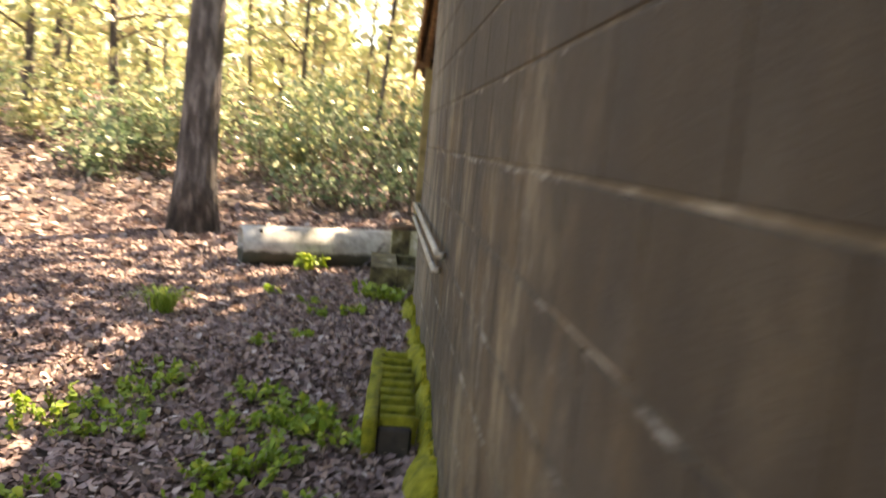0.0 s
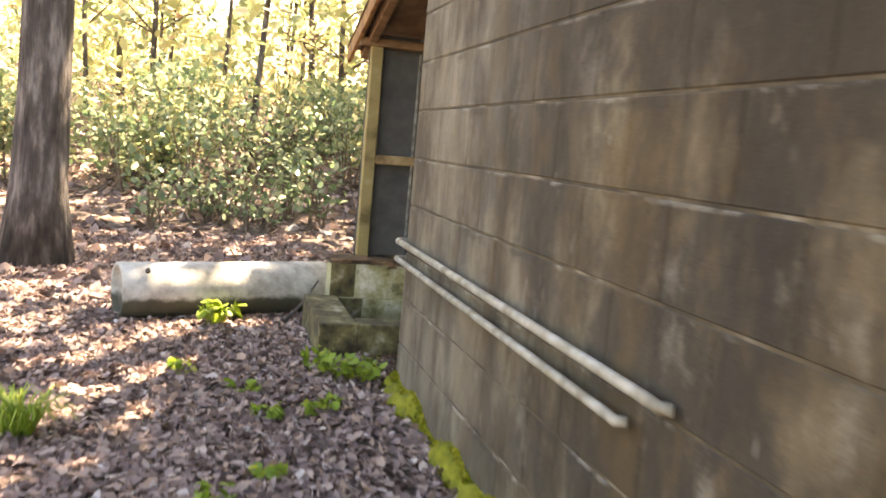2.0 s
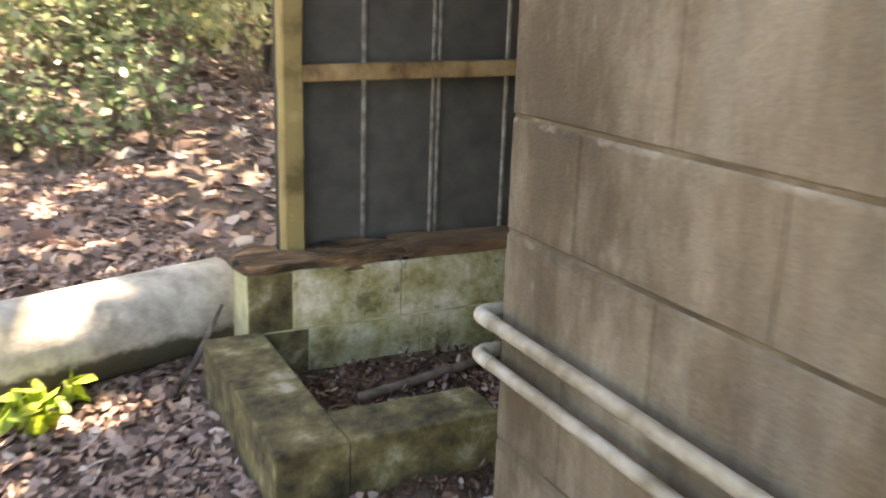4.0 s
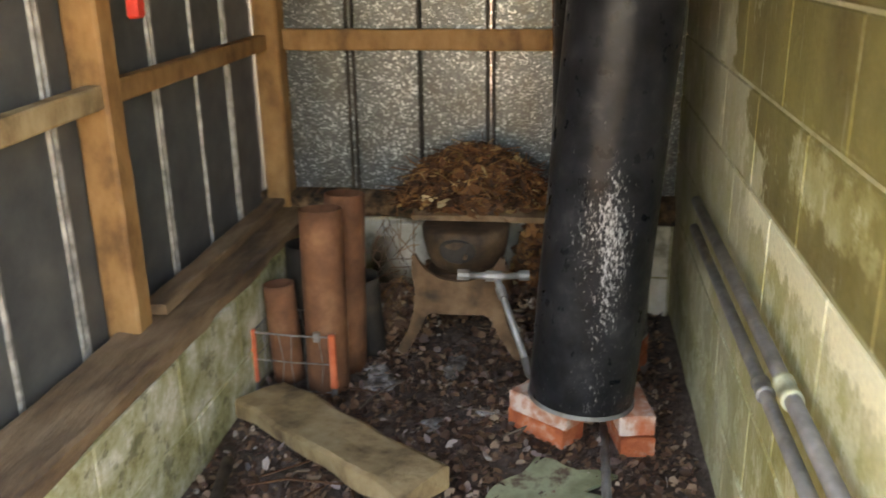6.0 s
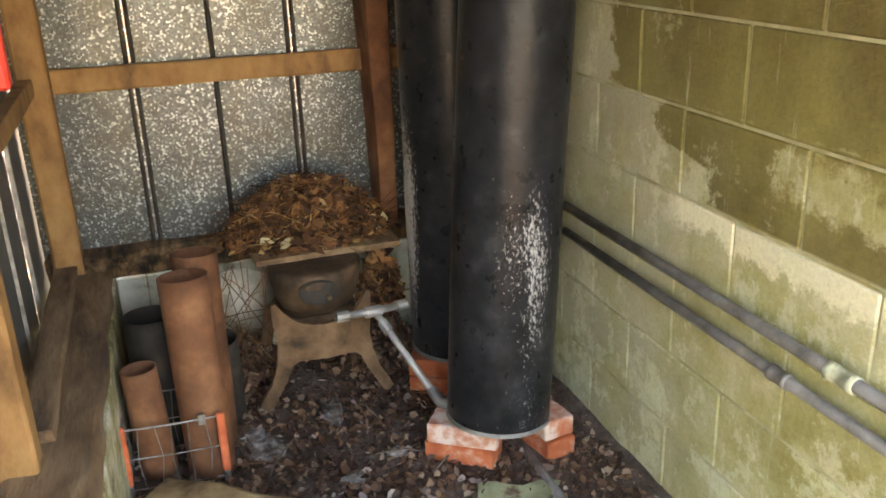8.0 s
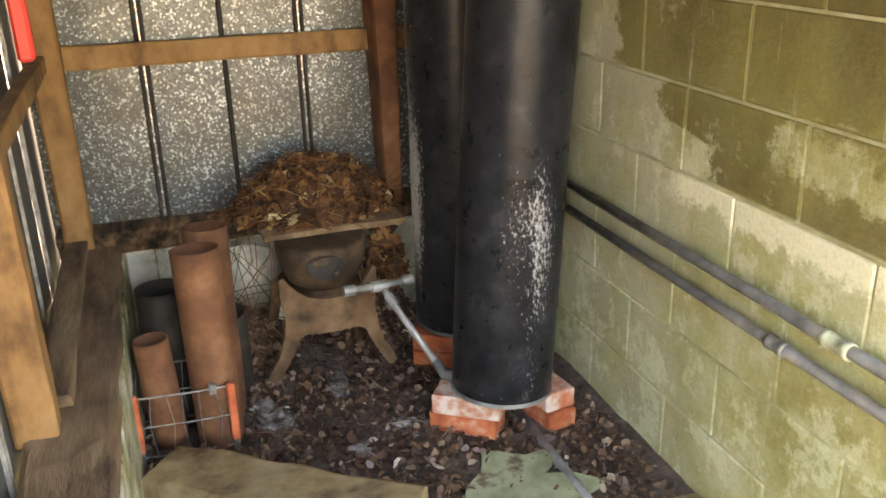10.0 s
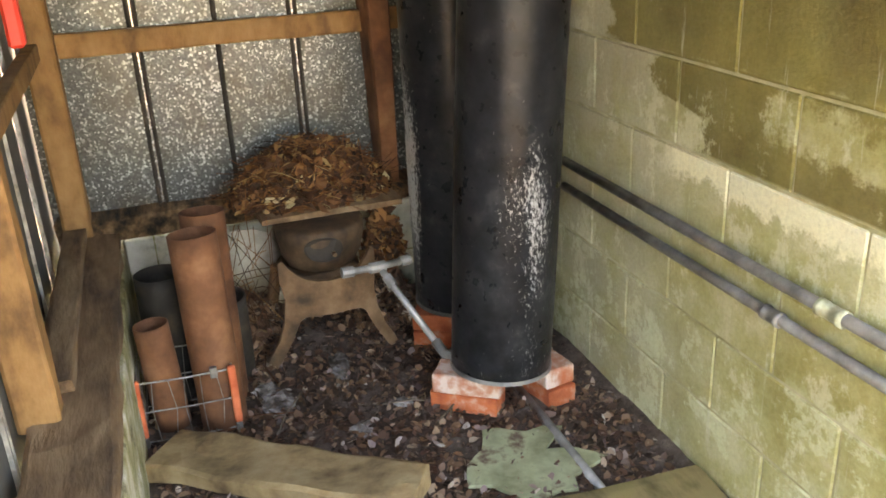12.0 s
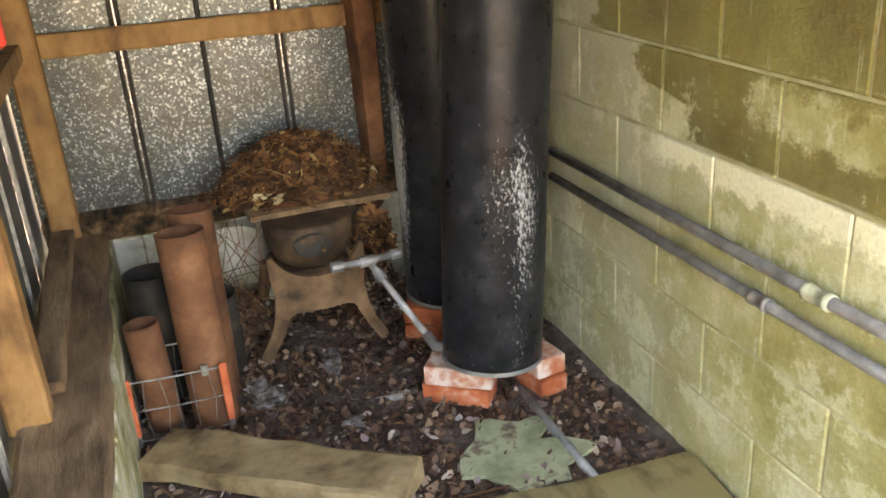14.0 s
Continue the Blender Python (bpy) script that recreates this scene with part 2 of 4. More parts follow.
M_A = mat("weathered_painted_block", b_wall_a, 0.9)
M_B = mat("mossy_limewashed_block", b_wall_b, 0.9)
M_LOW = mat("mossy_low_block", b_low, 0.92)
M_STUB = mat("moss_blackened_block", simple([(0.34, (0.028, 0.022, 0.011)), (0.47, (0.09, 0.073, 0.032)), (0.58, (0.165, 0.14, 0.06)), (0.7, (0.36, 0.33, 0.25))], 9, bs=60, strength=0.8, dist=0.01), 0.95)
M_MORTAR = mat("mortar", simple([(0.36, (0.035, 0.028, 0.018)), (0.55, (0.10, 0.076, 0.045)), (0.7, (0.26, 0.225, 0.17))], 4.5, bs=80), 0.95)
M_MORTAR_B = mat("green_mortar", simple([(0.35, (0.28, 0.26, 0.13)), (0.65, (0.50, 0.48, 0.31))], 9, bs=80), 0.95)
M_WOOD = mat("orange_pine", simple([(0.3, (0.15, 0.07, 0.024)), (0.5, (0.32, 0.16, 0.058)), (0.75, (0.44, 0.245, 0.10))], 6, (2, 2, 1.2), 60, 0.3, per=0.35), 0.75)
M_OLD = mat("weathered_timber", simple([(0.3, (0.07, 0.04, 0.023)), (0.5, (0.20, 0.118, 0.062)), (0.7, (0.31, 0.205, 0.12))], 7, (0.5, 2, 2), 40, 0.7, 0.01), 0.9)
M_ROT = mat("rotten_timber", simple([(0.35, (0.02, 0.014, 0.01)), (0.5, (0.12, 0.07, 0.035)), (0.65, (0.30, 0.17, 0.09)), (0.8, (0.42, 0.33, 0.24))], 12, (0.4, 2, 2), 45, 0.9, 0.02), 0.95)
M_GREENWOOD = mat("algae_covered_board", simple([(0.34, (0.13, 0.10, 0.04)), (0.47, (0.27, 0.205, 0.09)), (0.57, (0.265, 0.215, 0.085)), (0.68, (0.38, 0.30, 0.17))], 5, (0.8, 1.6, 1), 50, 0.5), 0.9)
M_PLANK = mat("worn_tan_plank", simple([(0.36, (0.13, 0.078, 0.038)), (0.5, (0.29, 0.195, 0.095)), (0.66, (0.41, 0.30, 0.165))], 6, (1.6, 1, 1), 45, 0.6), 0.9)
M_GALV = mat("galvanised_spangle", b_galv, 0.4, 0.75)
M_GREY = mat("dull_grey_sheet", simple([(0.3, (0.065, 0.066, 0.066)), (0.6, (0.105, 0.106, 0.102)), (0.8, (0.145, 0.14, 0.13))], 9, bs=60, strength=0.15), 0.55, 0.2)
M_RIB = mat("bright_zinc_rib", simple([(0.35, (0.14, 0.137, 0.125)), (0.7, (0.46, 0.445, 0.41))], 24, bs=60), 0.45, 0.3)
M_BLACK = mat("flaking_black_paint", b_black(0.285, 0.105, 0.23), 0.4)
M_BLACK2 = mat("peeling_black_paint", b_black(0.435, 0.02, 0.36), 0.4)
M_RUST = mat("brown_rust", simple([(0.34, (0.10, 0.038, 0.018)), (0.52, (0.20, 0.08, 0.037)), (0.68, (0.30, 0.14, 0.07))], 7, bs=70, strength=0.6), 0.85, 0.1)
M_STOVE = mat("dusty_cast_iron", simple([(0.34, (0.045, 0.026, 0.014)), (0.5, (0.15, 0.082, 0.042)), (0.68, (0.25, 0.15, 0.085))], 8, bs=70, strength=0.6), 0.85, 0.1)
M_SOOT = mat("sooty_iron", simple([(0.35, (0.015, 0.013, 0.011)), (0.6, (0.05, 0.04, 0.032)), (0.75, (0.11, 0.08, 0.055))], 9, bs=60), 0.7, 0.3)
M_PIPE = mat("grey_galvanised_pipe", simple([(0.3, (0.14, 0.135, 0.125)), (0.55, (0.28, 0.275, 0.265)), (0.75, (0.42, 0.41, 0.39))], 14, bs=80), 0.5, 0.4)
M_WHITEPIPE = mat("painted_pipe", simple([(0.35, (0.19, 0.165, 0.12)), (0.5, (0.32, 0.295, 0.24)), (0.68, (0.46, 0.44, 0.39))], 16, bs=80), 0.55)
M_LIME = mat("lime_crusted_brass", simple([(0.35, (0.26, 0.27, 0.17)), (0.6, (0.48, 0.50, 0.36))], 30, bs=80, strength=0.6), 0.8)
M_LIMEWASH = mat("white_limewash", simple([(0.34, (0.26, 0.24, 0.17)), (0.45, (0.60, 0.57, 0.46)), (0.6, (0.78, 0.75, 0.65))], 7, bs=60, strength=0.5), 0.9)
M_CHAR = mat("burnt_brown_iron", simple([(0.36, (0.03, 0.018, 0.011)), (0.52, (0.085, 0.05, 0.028)), (0.66, (0.15, 0.09, 0.05))], 9, bs=70, strength=0.6), 0.7, 0.2)
M_BRICK = mat("red_brick", simple([(0.35, (0.36, 0.075, 0.028)), (0.56, (0.55, 0.14, 0.055)), (0.7, (0.58, 0.34, 0.25))], 16, bs=90, strength=0.6, per=0.3), 0.9)
M_PALEBRICK = mat("mortar_smeared_brick", simple([(0.38, (0.48, 0.13, 0.06)), (0.5, (0.52, 0.25, 0.17)), (0.6, (0.64, 0.50, 0.43))], 14, bs=90, strength=0.6), 0.9)
M_ORANGE = mat("orange_plastic", simple([(0.35, (0.52, 0.10, 0.04)), (0.65, (0.72, 0.19, 0.09))], 15, bs=50, strength=0.1), 0.5)
M_RED = mat("red_plastic", simple([(0.35, (0.6, 0.03, 0.02)), (0.65, (0.75, 0.06, 0.04))], 12, bs=50, strength=0.1), 0.5)
M_WIRE = mat("dull_wire", simple([(0.35, (0.16, 0.14, 0.125)), (0.65, (0.36, 0.34, 0.32))], 30, bs=60), 0.5, 0.6)
M_WHITE = mat("grubby_white_plastic", simple([(0.3, (0.36, 0.33, 0.25)), (0.55, (0.72, 0.69, 0.6))], 7, bs=40, strength=0.2), 0.7)
M_TANK = mat("grey_concrete_pipe", b_tank, 0.85)
M_MOSS = mat("yellow_green_moss", simple([(0.3, (0.10, 0.11, 0.008)), (0.5, (0.25, 0.25, 0.014)), (0.7, (0.40, 0.37, 0.03))], 16, bs=120, strength=1.0, dist=0.02), 1.0)
M_MOSSBLADE = mat("moss_tufts", b_leaf([(0, (0.10, 0.12, 0.01)), (0.5, (0.28, 0.28, 0.015)), (1, (0.42, 0.36, 0.04))], 0.3), 0.9)
M_GROUND = mat("forest_soil", b_ground, 1.0)
M_LITTER = mat("dead_leaves", b_leaf([(0, (0.07, 0.045, 0.04)), (0.35, (0.22, 0.15, 0.135)), (0.7, (0.34, 0.25, 0.225)), (0.9, (0.42, 0.28, 0.21)), (1, (0.56, 0.49, 0.45))], 0.15), 0.75)
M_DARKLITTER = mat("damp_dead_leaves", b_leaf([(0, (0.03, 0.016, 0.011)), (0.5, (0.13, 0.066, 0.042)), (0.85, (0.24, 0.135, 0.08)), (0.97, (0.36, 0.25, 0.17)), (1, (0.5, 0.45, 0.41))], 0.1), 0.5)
M_STRAW = mat("nest_straw", b_leaf([(0, (0.03, 0.012, 0.005)), (0.5, (0.13, 0.05, 0.018)), (0.85, (0.27, 0.12, 0.042)), (0.97, (0.42, 0.26, 0.11)), (1, (0.58, 0.46, 0.27))], 0.08), 0.85)
M_ASH = mat("dirty_plaster", simple([(0.36, (0.06, 0.045, 0.036)), (0.5, (0.19, 0.165, 0.15)), (0.66, (0.40, 0.38, 0.36))], 22, bs=70, strength=0.8), 0.95)
M_BARK = mat("grey_bark", simple([(0.3, (0.022, 0.018, 0.016)), (0.5, (0.075, 0.062, 0.056)), (0.68, (0.22, 0.195, 0.18))], 14, (1, 1, 0.22), 22, 1.0, 0.06), 0.95)
M_TWIG = mat("brown_twig", simple([(0.3, (0.07, 0.05, 0.035)), (0.7, (0.20, 0.15, 0.11))], 20), 0.9)
M_LEAF = mat("shrub_leaves", b_leaf([(0, (0.07, 0.12, 0.06)), (0.45, (0.15, 0.21, 0.11)), (0.8, (0.30, 0.35, 0.21)), (1, (0.50, 0.48, 0.30))], 0.45), 0.3)
M_LEAF2 = mat("yellowing_leaves", b_leaf([(0, (0.17, 0.22, 0.10)), (0.35, (0.36, 0.38, 0.18)), (0.7, (0.54, 0.50, 0.26)), (0.9, (0.62, 0.58, 0.38)), (1, (0.50, 0.33, 0.20))], 0.5), 0.45)
M_FERN = mat("bright_herb_leaves", b_leaf([(0, (0.13, 0.22, 0.025)), (0.6, (0.25, 0.36, 0.04)), (1, (0.40, 0.44, 0.05))], 0.4), 0.6)
M_TAR = mat("green_stained_slab", simple([(0.35, (0.20, 0.215, 0.12)), (0.55, (0.36, 0.38, 0.23)), (0.63, (0.14, 0.09, 0.06))], 9, bs=50), 0.9)
M_ROOF = mat("rusty_roof_sheet", simple([(0.35, (0.10, 0.06, 0.035)), (0.6, (0.24, 0.16, 0.10)), (0.8, (0.35, 0.28, 0.21))], 5, bs=50), 0.7, 0.2)


# ---- building helpers ----
def mesh_of(bm, name, material, smooth=False):
    me = bpy.data.meshes.new(name)
    bm.to_mesh(me)
    bm.free()
    me.materials.append(material)
    if smooth:
        me.polygons.foreach_set("use_smooth", [True] * len(me.polygons))
    return me


def thing(name, at, label, category, group="", kind=""):
    ob = new(name)
    ob.location = at
    ob.empty_display_size = 0.05
    return tagged(ob, label, category, group, kind)


def base_of(ob):
    v = Vector((0, 0, 0))
    while ob:
        v += ob.location
        ob = ob.parent
    return v


def part(name, bm, material, parent, label="", smooth=False):
    """A bmesh in world coordinates as one mesh object under a thing or a part."""
    ob = new(name, mesh_of(bm, name, material, smooth))
    if parent:
        o = base_of(parent)
        ob.data.transform(Matrix.Translation(-o))
        ob.parent = parent
    if label:
        ob["label"] = label
    return ob


def solo(name, bm, material, label, category, kind="", smooth=False, group=""):
    return tagged(new(name, mesh_of(bm, name, material, smooth)), label, category, group, kind)


def box(bm, a, b, bevel=0.0):
    m = Matrix.Translation([(p + q) / 2 for p, q in zip(a, b)]) @ Matrix.Diagonal([abs(q - p) for p, q in zip(a, b)] + [1])
    r = bmesh.ops.create_cube(bm, size=1, matrix=m)
    if bevel:
        es = list({e for v in r["verts"] for e in v.link_edges})
        bmesh.ops.bevel(bm, geom=es, offset=bevel, segments=1, affect="EDGES")
    return bm


def frame_of(p, q, up=(0, 0, 1)):
    p, q = Vector(p), Vector(q)
    x = (q - p).normalized()
    y = Vector(up).cross(x)
    y = y.normalized() if y.length > 1e-4 else Vector((0, 1, 0)).cross(x).normalized()
    z = x.cross(y)
    m = Matrix((x, y, z)).transposed().to_4x4()
    m.translation = p
    return m, (q - p).length


def beam(p, q, w, h, rough=0.004, seg=0.08, up=(0, 0, 1), taper=1.0, seed=0.0):
    """Timber from p to q, w across and h deep, with worn uneven edges."""
    m, length = frame_of(p, q, up)
    bm = bmesh.new()
    n = max(2, int(length / seg))
    prof = [(-1, -0.82), (-0.85, -1), (0, -1.0), (0.85, -1), (1, -0.82), (1, 0.82), (0.85, 1), (0, 1.0), (-0.85, 1), (-1, 0.82)]
    rings = []
    for i in range(n + 1):
        f = i / n
        k = 1 + (taper - 1) * f
        ring = []
        for a, b in prof:
            v = Vector((f * length, a * w / 2 * k, b * h / 2 * k))
            d = noise.noise_vector(Vector((v.x * 7 + seed, v.y * 15, v.z * 15 + seed))) * rough
            ring.append(bm.verts.new(m @ (v + d)))
        rings.append(ring)
    k = len(prof)
    for r0, r1 in zip(rings, rings[1:]):
        for i in range(k):
            bm.faces.new((r0[i], r0[(i + 1) % k], r1[(i + 1) % k], r1[i]))
    bm.faces.new(rings[0][::-1])
    bm.faces.new(rings[-1])
    bmesh.ops.recalc_face_normals(bm, faces=bm.faces)
    return bm


def rod(bm, points, radius, sides=14, rough=0.0, close=True, radii=None):
    """A round bar along the points."""
    pts = [Vector(p) for p in points]
    rings = []
    for i, p in enumerate(pts):
        d = (pts[min(i + 1, len(pts) - 1)] - pts[max(i - 1, 0)]).normalized()
        a = d.orthogonal().normalized() if abs(d.z) < 0.9 else Vector((1, 0, 0)).cross(d).normalized()
        if abs(d.z) < 0.9:
            a = Vector((0, 0, 1)).cross(d).normalized()
        b = d.cross(a)
        r = radii[i] if radii else radius
        ring = []
        for k in range(sides):
            t = 2 * math.pi * k / sides
            v = a * math.cos(t) + b * math.sin(t)
            w = p + v * r
            if rough:
                w += v * rough * noise.noise(Vector((w.x * 9, w.y * 9, w.z * 3)))
            ring.append(bm.verts.new(w))
        rings.append(ring)
    for r0, r1 in zip(rings, rings[1:]):
        for k in range(sides):
            bm.faces.new((r0[k], r0[(k + 1) % sides], r1[(k + 1) % sides], r1[k]))
    if close:
        bm.faces.new(rings[0][::-1])
        bm.faces.new(rings[-1])
    return bm


def hollow(p, q, r, wall=0.004, sides=28, rough=0.0):
    """An open pipe with a wall thickness."""
    p, q = Vector(p), Vector(q)
    bm = bmesh.new()
    n = 8
    line = [p.lerp(q, i / n) for i in range(n + 1)]
    rod(bm, line, r, sides, rough, False)
    rod(bm, line, r - wall, sides, rough, False)
    vs = list(bm.verts)
    k0 = (n + 1) * sides
    for o in (0, n * sides):
        for k in range(sides):
            k1 = (k + 1) % sides
            bm.faces.new((vs[o + k], vs[o + k1], vs[k0 + o + k1], vs[k0 + o + k]))
    bmesh.ops.recalc_face_normals(bm, faces=bm.faces)
    return bm


def quads(name, centres, axes_u, axes_v, material, bend=0.25):
    """Many small pointed leaves in one mesh: six corners each, folded along the middle."""
    c, u, v = (np.asarray(a, float) for a in (centres, axes_u, axes_v))
    n = np.cross(u, v)
    n /= np.linalg.norm(n, axis=1)[:, None] + 1e-9
    lift = n * (np.linalg.norm(u, axis=1) * bend)[:, None]
    P = np.stack([c - v, c - 0.35 * v + u + lift, c + 0.45 * v + 0.8 * u + lift, c + v, c + 0.45 * v - 0.8 * u + lift, c - 0.35 * v - u + lift], 1).reshape(-1, 3)
    k = len(c)
    me = bpy.data.meshes.new(name)
    me.vertices.add(k * 6)
    me.vertices.foreach_set("co", P.ravel())
    idx = (np.arange(k)[:, None] * 6 + np.array([0, 1, 2, 3, 0, 3, 4, 5])[None]).ravel()
    me.loops.add(k * 8)
    me.loops.foreach_set("vertex_index", idx)
    me.polygons.add(k * 2)
    me.polygons.foreach_set("loop_start", np.arange(k * 2) * 4)
    me.update()
    me.validate()
    me.materials.append(material)
    return me


rng = np.random.default_rng(7)


def spread(n, size, flat=0.0):
    """Random leaf axes; flat near 1 lays them down."""
    a = rng.normal(size=(n, 3))
    b = rng.normal(size=(n, 3))
    a[:, 2] *= 1 - flat
    b[:, 2] *= 1 - flat
    a /= np.linalg.norm(a, axis=1)[:, None]
    b -= a * (a * b).sum(1)[:, None]
    b /= np.linalg.norm(b, axis=1)[:, None]
    s = size * rng.uniform(0.35, 1.55, n)[:, None] * np.array([1.0])
    return a * s * rng.uniform(0.3, 0.8, n)[:, None], b * s


# ---- ground ----
def smooth(a, b, x):
    t = np.clip((x - a) / (b - a), 0, 1)
    return t * t * (3 - 2 * t)


def ground_z(x, y):
    x, y = np.asarray(x, float), np.asarray(y, float)
    z = -0.11 * np.clip(-1.3 - y, 0, 5)
    out = smooth(0.1, -0.6, x)
    z = z + out * (0.04 * np.sin(1.7 * x + 0.6) * np.cos(1.3 * y) - 0.03)
    d = np.hypot(x + 1, y)
    z = z + 0.115 * np.clip(y - 3.4, 0, 30) + 0.04 * np.clip(-x - 4, 0, 30)
    return np.where((x > -0.05) & (y > -0.1) & (y < 1.5) & (x < 2.7), 0.0, z)


axis = np.concatenate([-np.geomspace(700, 12, 14), np.linspace(-10, 10, 161), np.geomspace(12, 700, 14)])
gx, gy = np.meshgrid(axis, axis, indexing="ij")
gz = ground_z(gx, gy)
near = (np.abs(gx) < 9) & (np.abs(gy) < 9)
gz = gz + near * rng.normal(0, 0.008, gz.shape)
k = len(axis)
gi = np.arange(k * k).reshape(k, k)
faces = np.stack([gi[:-1, :-1], gi[1:, :-1], gi[1:, 1:], gi[:-1, 1:]], -1).reshape(-1, 4)
gme = bpy.data.meshes.new("ground")
gme.from_pydata(np.stack([gx, gy, gz], -1).reshape(-1, 3).tolist(), [], faces.tolist())
gme.materials.append(M_GROUND)
gme.polygons.foreach_set("use_smooth", [True] * len(gme.polygons))
tagged(new("ground", gme), "dark brown forest soil under dead leaves", "ground", kind="structure")

# ---- block building ----
C = 0.2032
TOP = 0.61 + 9 * C
Z0 = 0.61 - 6 * C
core = bmesh.new()
box(core, (0.004, -7.5, Z0), (0.2, -0.004, TOP))
wall_a = solo("wall_west", core, M_MORTAR, "brown-stained painted concrete block wall of an old building", "wall", "structure")
core = bmesh.new()
box(core, (0.203, -0.2, Z0), (4.3, -0.004, TOP))
wall_b = solo("wall_north", core, M_MORTAR_B, "green algae-stained concrete block wall with peeling limewash", "wall", "structure")
core = bmesh.new()
box(core, (4.1, -7.5, Z0), (4.3, -0.21, TOP))
box(core, (0.21, -7.5, Z0), (4.09, -7.3, TOP))
solo("wall_back", core, M_MORTAR, "plain concrete block walls closing the building", "wall", "structure")
core = bmesh.new()
box(core, (-0.25, -7.8, TOP + 0.002), (4.6, 0.02, TOP + 0.12), 0.01)
solo("roof_main", core, M_ROOF, "flat weathered roof of the block building", "roof", "structure")

# ---- lean-to: low walls ----
YW, XB = 1.325, 2.45
LOWTOP = 0.352
core = bmesh.new()
box(core, (-0.14, YW + 0.004, -0.35), (XB + 0.2, YW + 0.19, LOWTOP - 0.006))
low_wall = solo("low_wall_north", core, M_MORTAR_B, "low mossy concrete block wall under the metal siding", "wall", "structure")
core = bmesh.new()
box(core, (XB + 0.004, 0.004, -0.3), (XB + 0.19, YW, LOWTOP - 0.006))
low_wall_e = solo("low_wall_east", core, M_LOW, "low limewashed block wall under the end siding", "wall", "structure")
core = bmesh.new()
box(core, (-0.28, 0.53, -0.3), (-0.102, YW - 0.004, 0.145))
stub = solo("low_wall_front", core, M_LOW, "knee-high mossy block threshold wall", "wall", "structure")

# ---- lean-to: timber and sheets ----
def timber(name, bm, m, label):
    return solo(name, bm, m, label, "timber", group="lean-to frame timbers")


timber("sill_beam", beam((0.42, YW + 0.1, LOWTOP + 0.012), (XB + 0.02, YW + 0.1, LOWTOP + 0.018), 0.185, 0.045, 0.012), M_OLD, "weathered brown sill beam on the low block wall")
timber("rotten_sill_end", beam((-0.15, YW + 0.11, LOWTOP + 0.006), (0.44, YW + 0.1, LOWTOP + 0.012), 0.185, 0.04, 0.028, 0.03, seed=3), M_ROT, "rotten crumbling end of the timber sill")
timber("inner_sill_board", beam((1.38, YW + 0.135, LOWTOP + 0.058), (XB - 0.05, YW + 0.14, LOWTOP + 0.066), 0.07, 0.03, 0.008, seed=5), M_OLD, "loose weathered board lying on the sill")
timber("end_sill_beam", beam((XB + 0.04, -0.002, LOWTOP + 0.045), (XB + 0.04, YW + 0.2, LOWTOP + 0.055), 0.12, 0.085, 0.012, seed=8), M_ROT, "dark brown sill beam under the end siding")
RZ = 1.62
timber("front_post", beam((0.06, YW + 0.165, LOWTOP + 0.02), (0.056, YW + 0.165, RZ), 0.07, 0.075, 0.004, up=(0, 1, 0), seed=1), M_GREENWOOD, "mossy squared timber post at the open front")
timber("middle_post", beam((1.31, YW + 0.168, LOWTOP + 0.02), (1.303, YW + 0.168, RZ + 0.02), 0.075, 0.09, 0.003, up=(0, 1, 0), seed=2), M_WOOD, "orange-brown squared timber post on the sill")
timber("corner_post", beam((XB + 0.012, YW + 0.132, LOWTOP + 0.03), (XB + 0.012, YW + 0.135, RZ + 0.02), 0.09, 0.09, 0.003, up=(0, 1, 0), seed=3), M_WOOD, "brown squared timber post in the back corner")
timber("end_post", beam((XB - 0.02, 0.40, LOWTOP + 0.095), (XB - 0.03, 0.425, 1.95), 0.06, 0.125, 0.004, up=(1, 0, 0), taper=1.8, seed=4), M_RUST, "rusty brown tapering post against the end siding")
timber("front_rail", beam((0.087, YW + 0.152, 0.965), (1.268, YW + 0.152, 0.99), 0.04, 0.055, 0.003, seed=6), M_PLANK, "weathered horizontal rail between two posts")
timber("rear_rail", beam((1.352, YW + 0.152, 0.992), (XB - 0.035, YW + 0.152, 1.0), 0.04, 0.055, 0.003, seed=7), M_WOOD, "horizontal rail nailed behind the metal siding posts")
timber("end_rail", beam((XB + 0.025, YW + 0.085, 1.005), (XB + 0.025, 0.03, 1.0), 0.04, 0.072, 0.003, seed=8), M_WOOD, "orange-brown horizontal rail across the end siding")
timber("wall_plate", beam((-0.05, YW + 0.165, RZ + 0.026), (XB + 0.2, YW + 0.165, RZ + 0.046), 0.09, 0.05, 0.003, seed=9), M_OLD, "timber plate along the top of the posts")


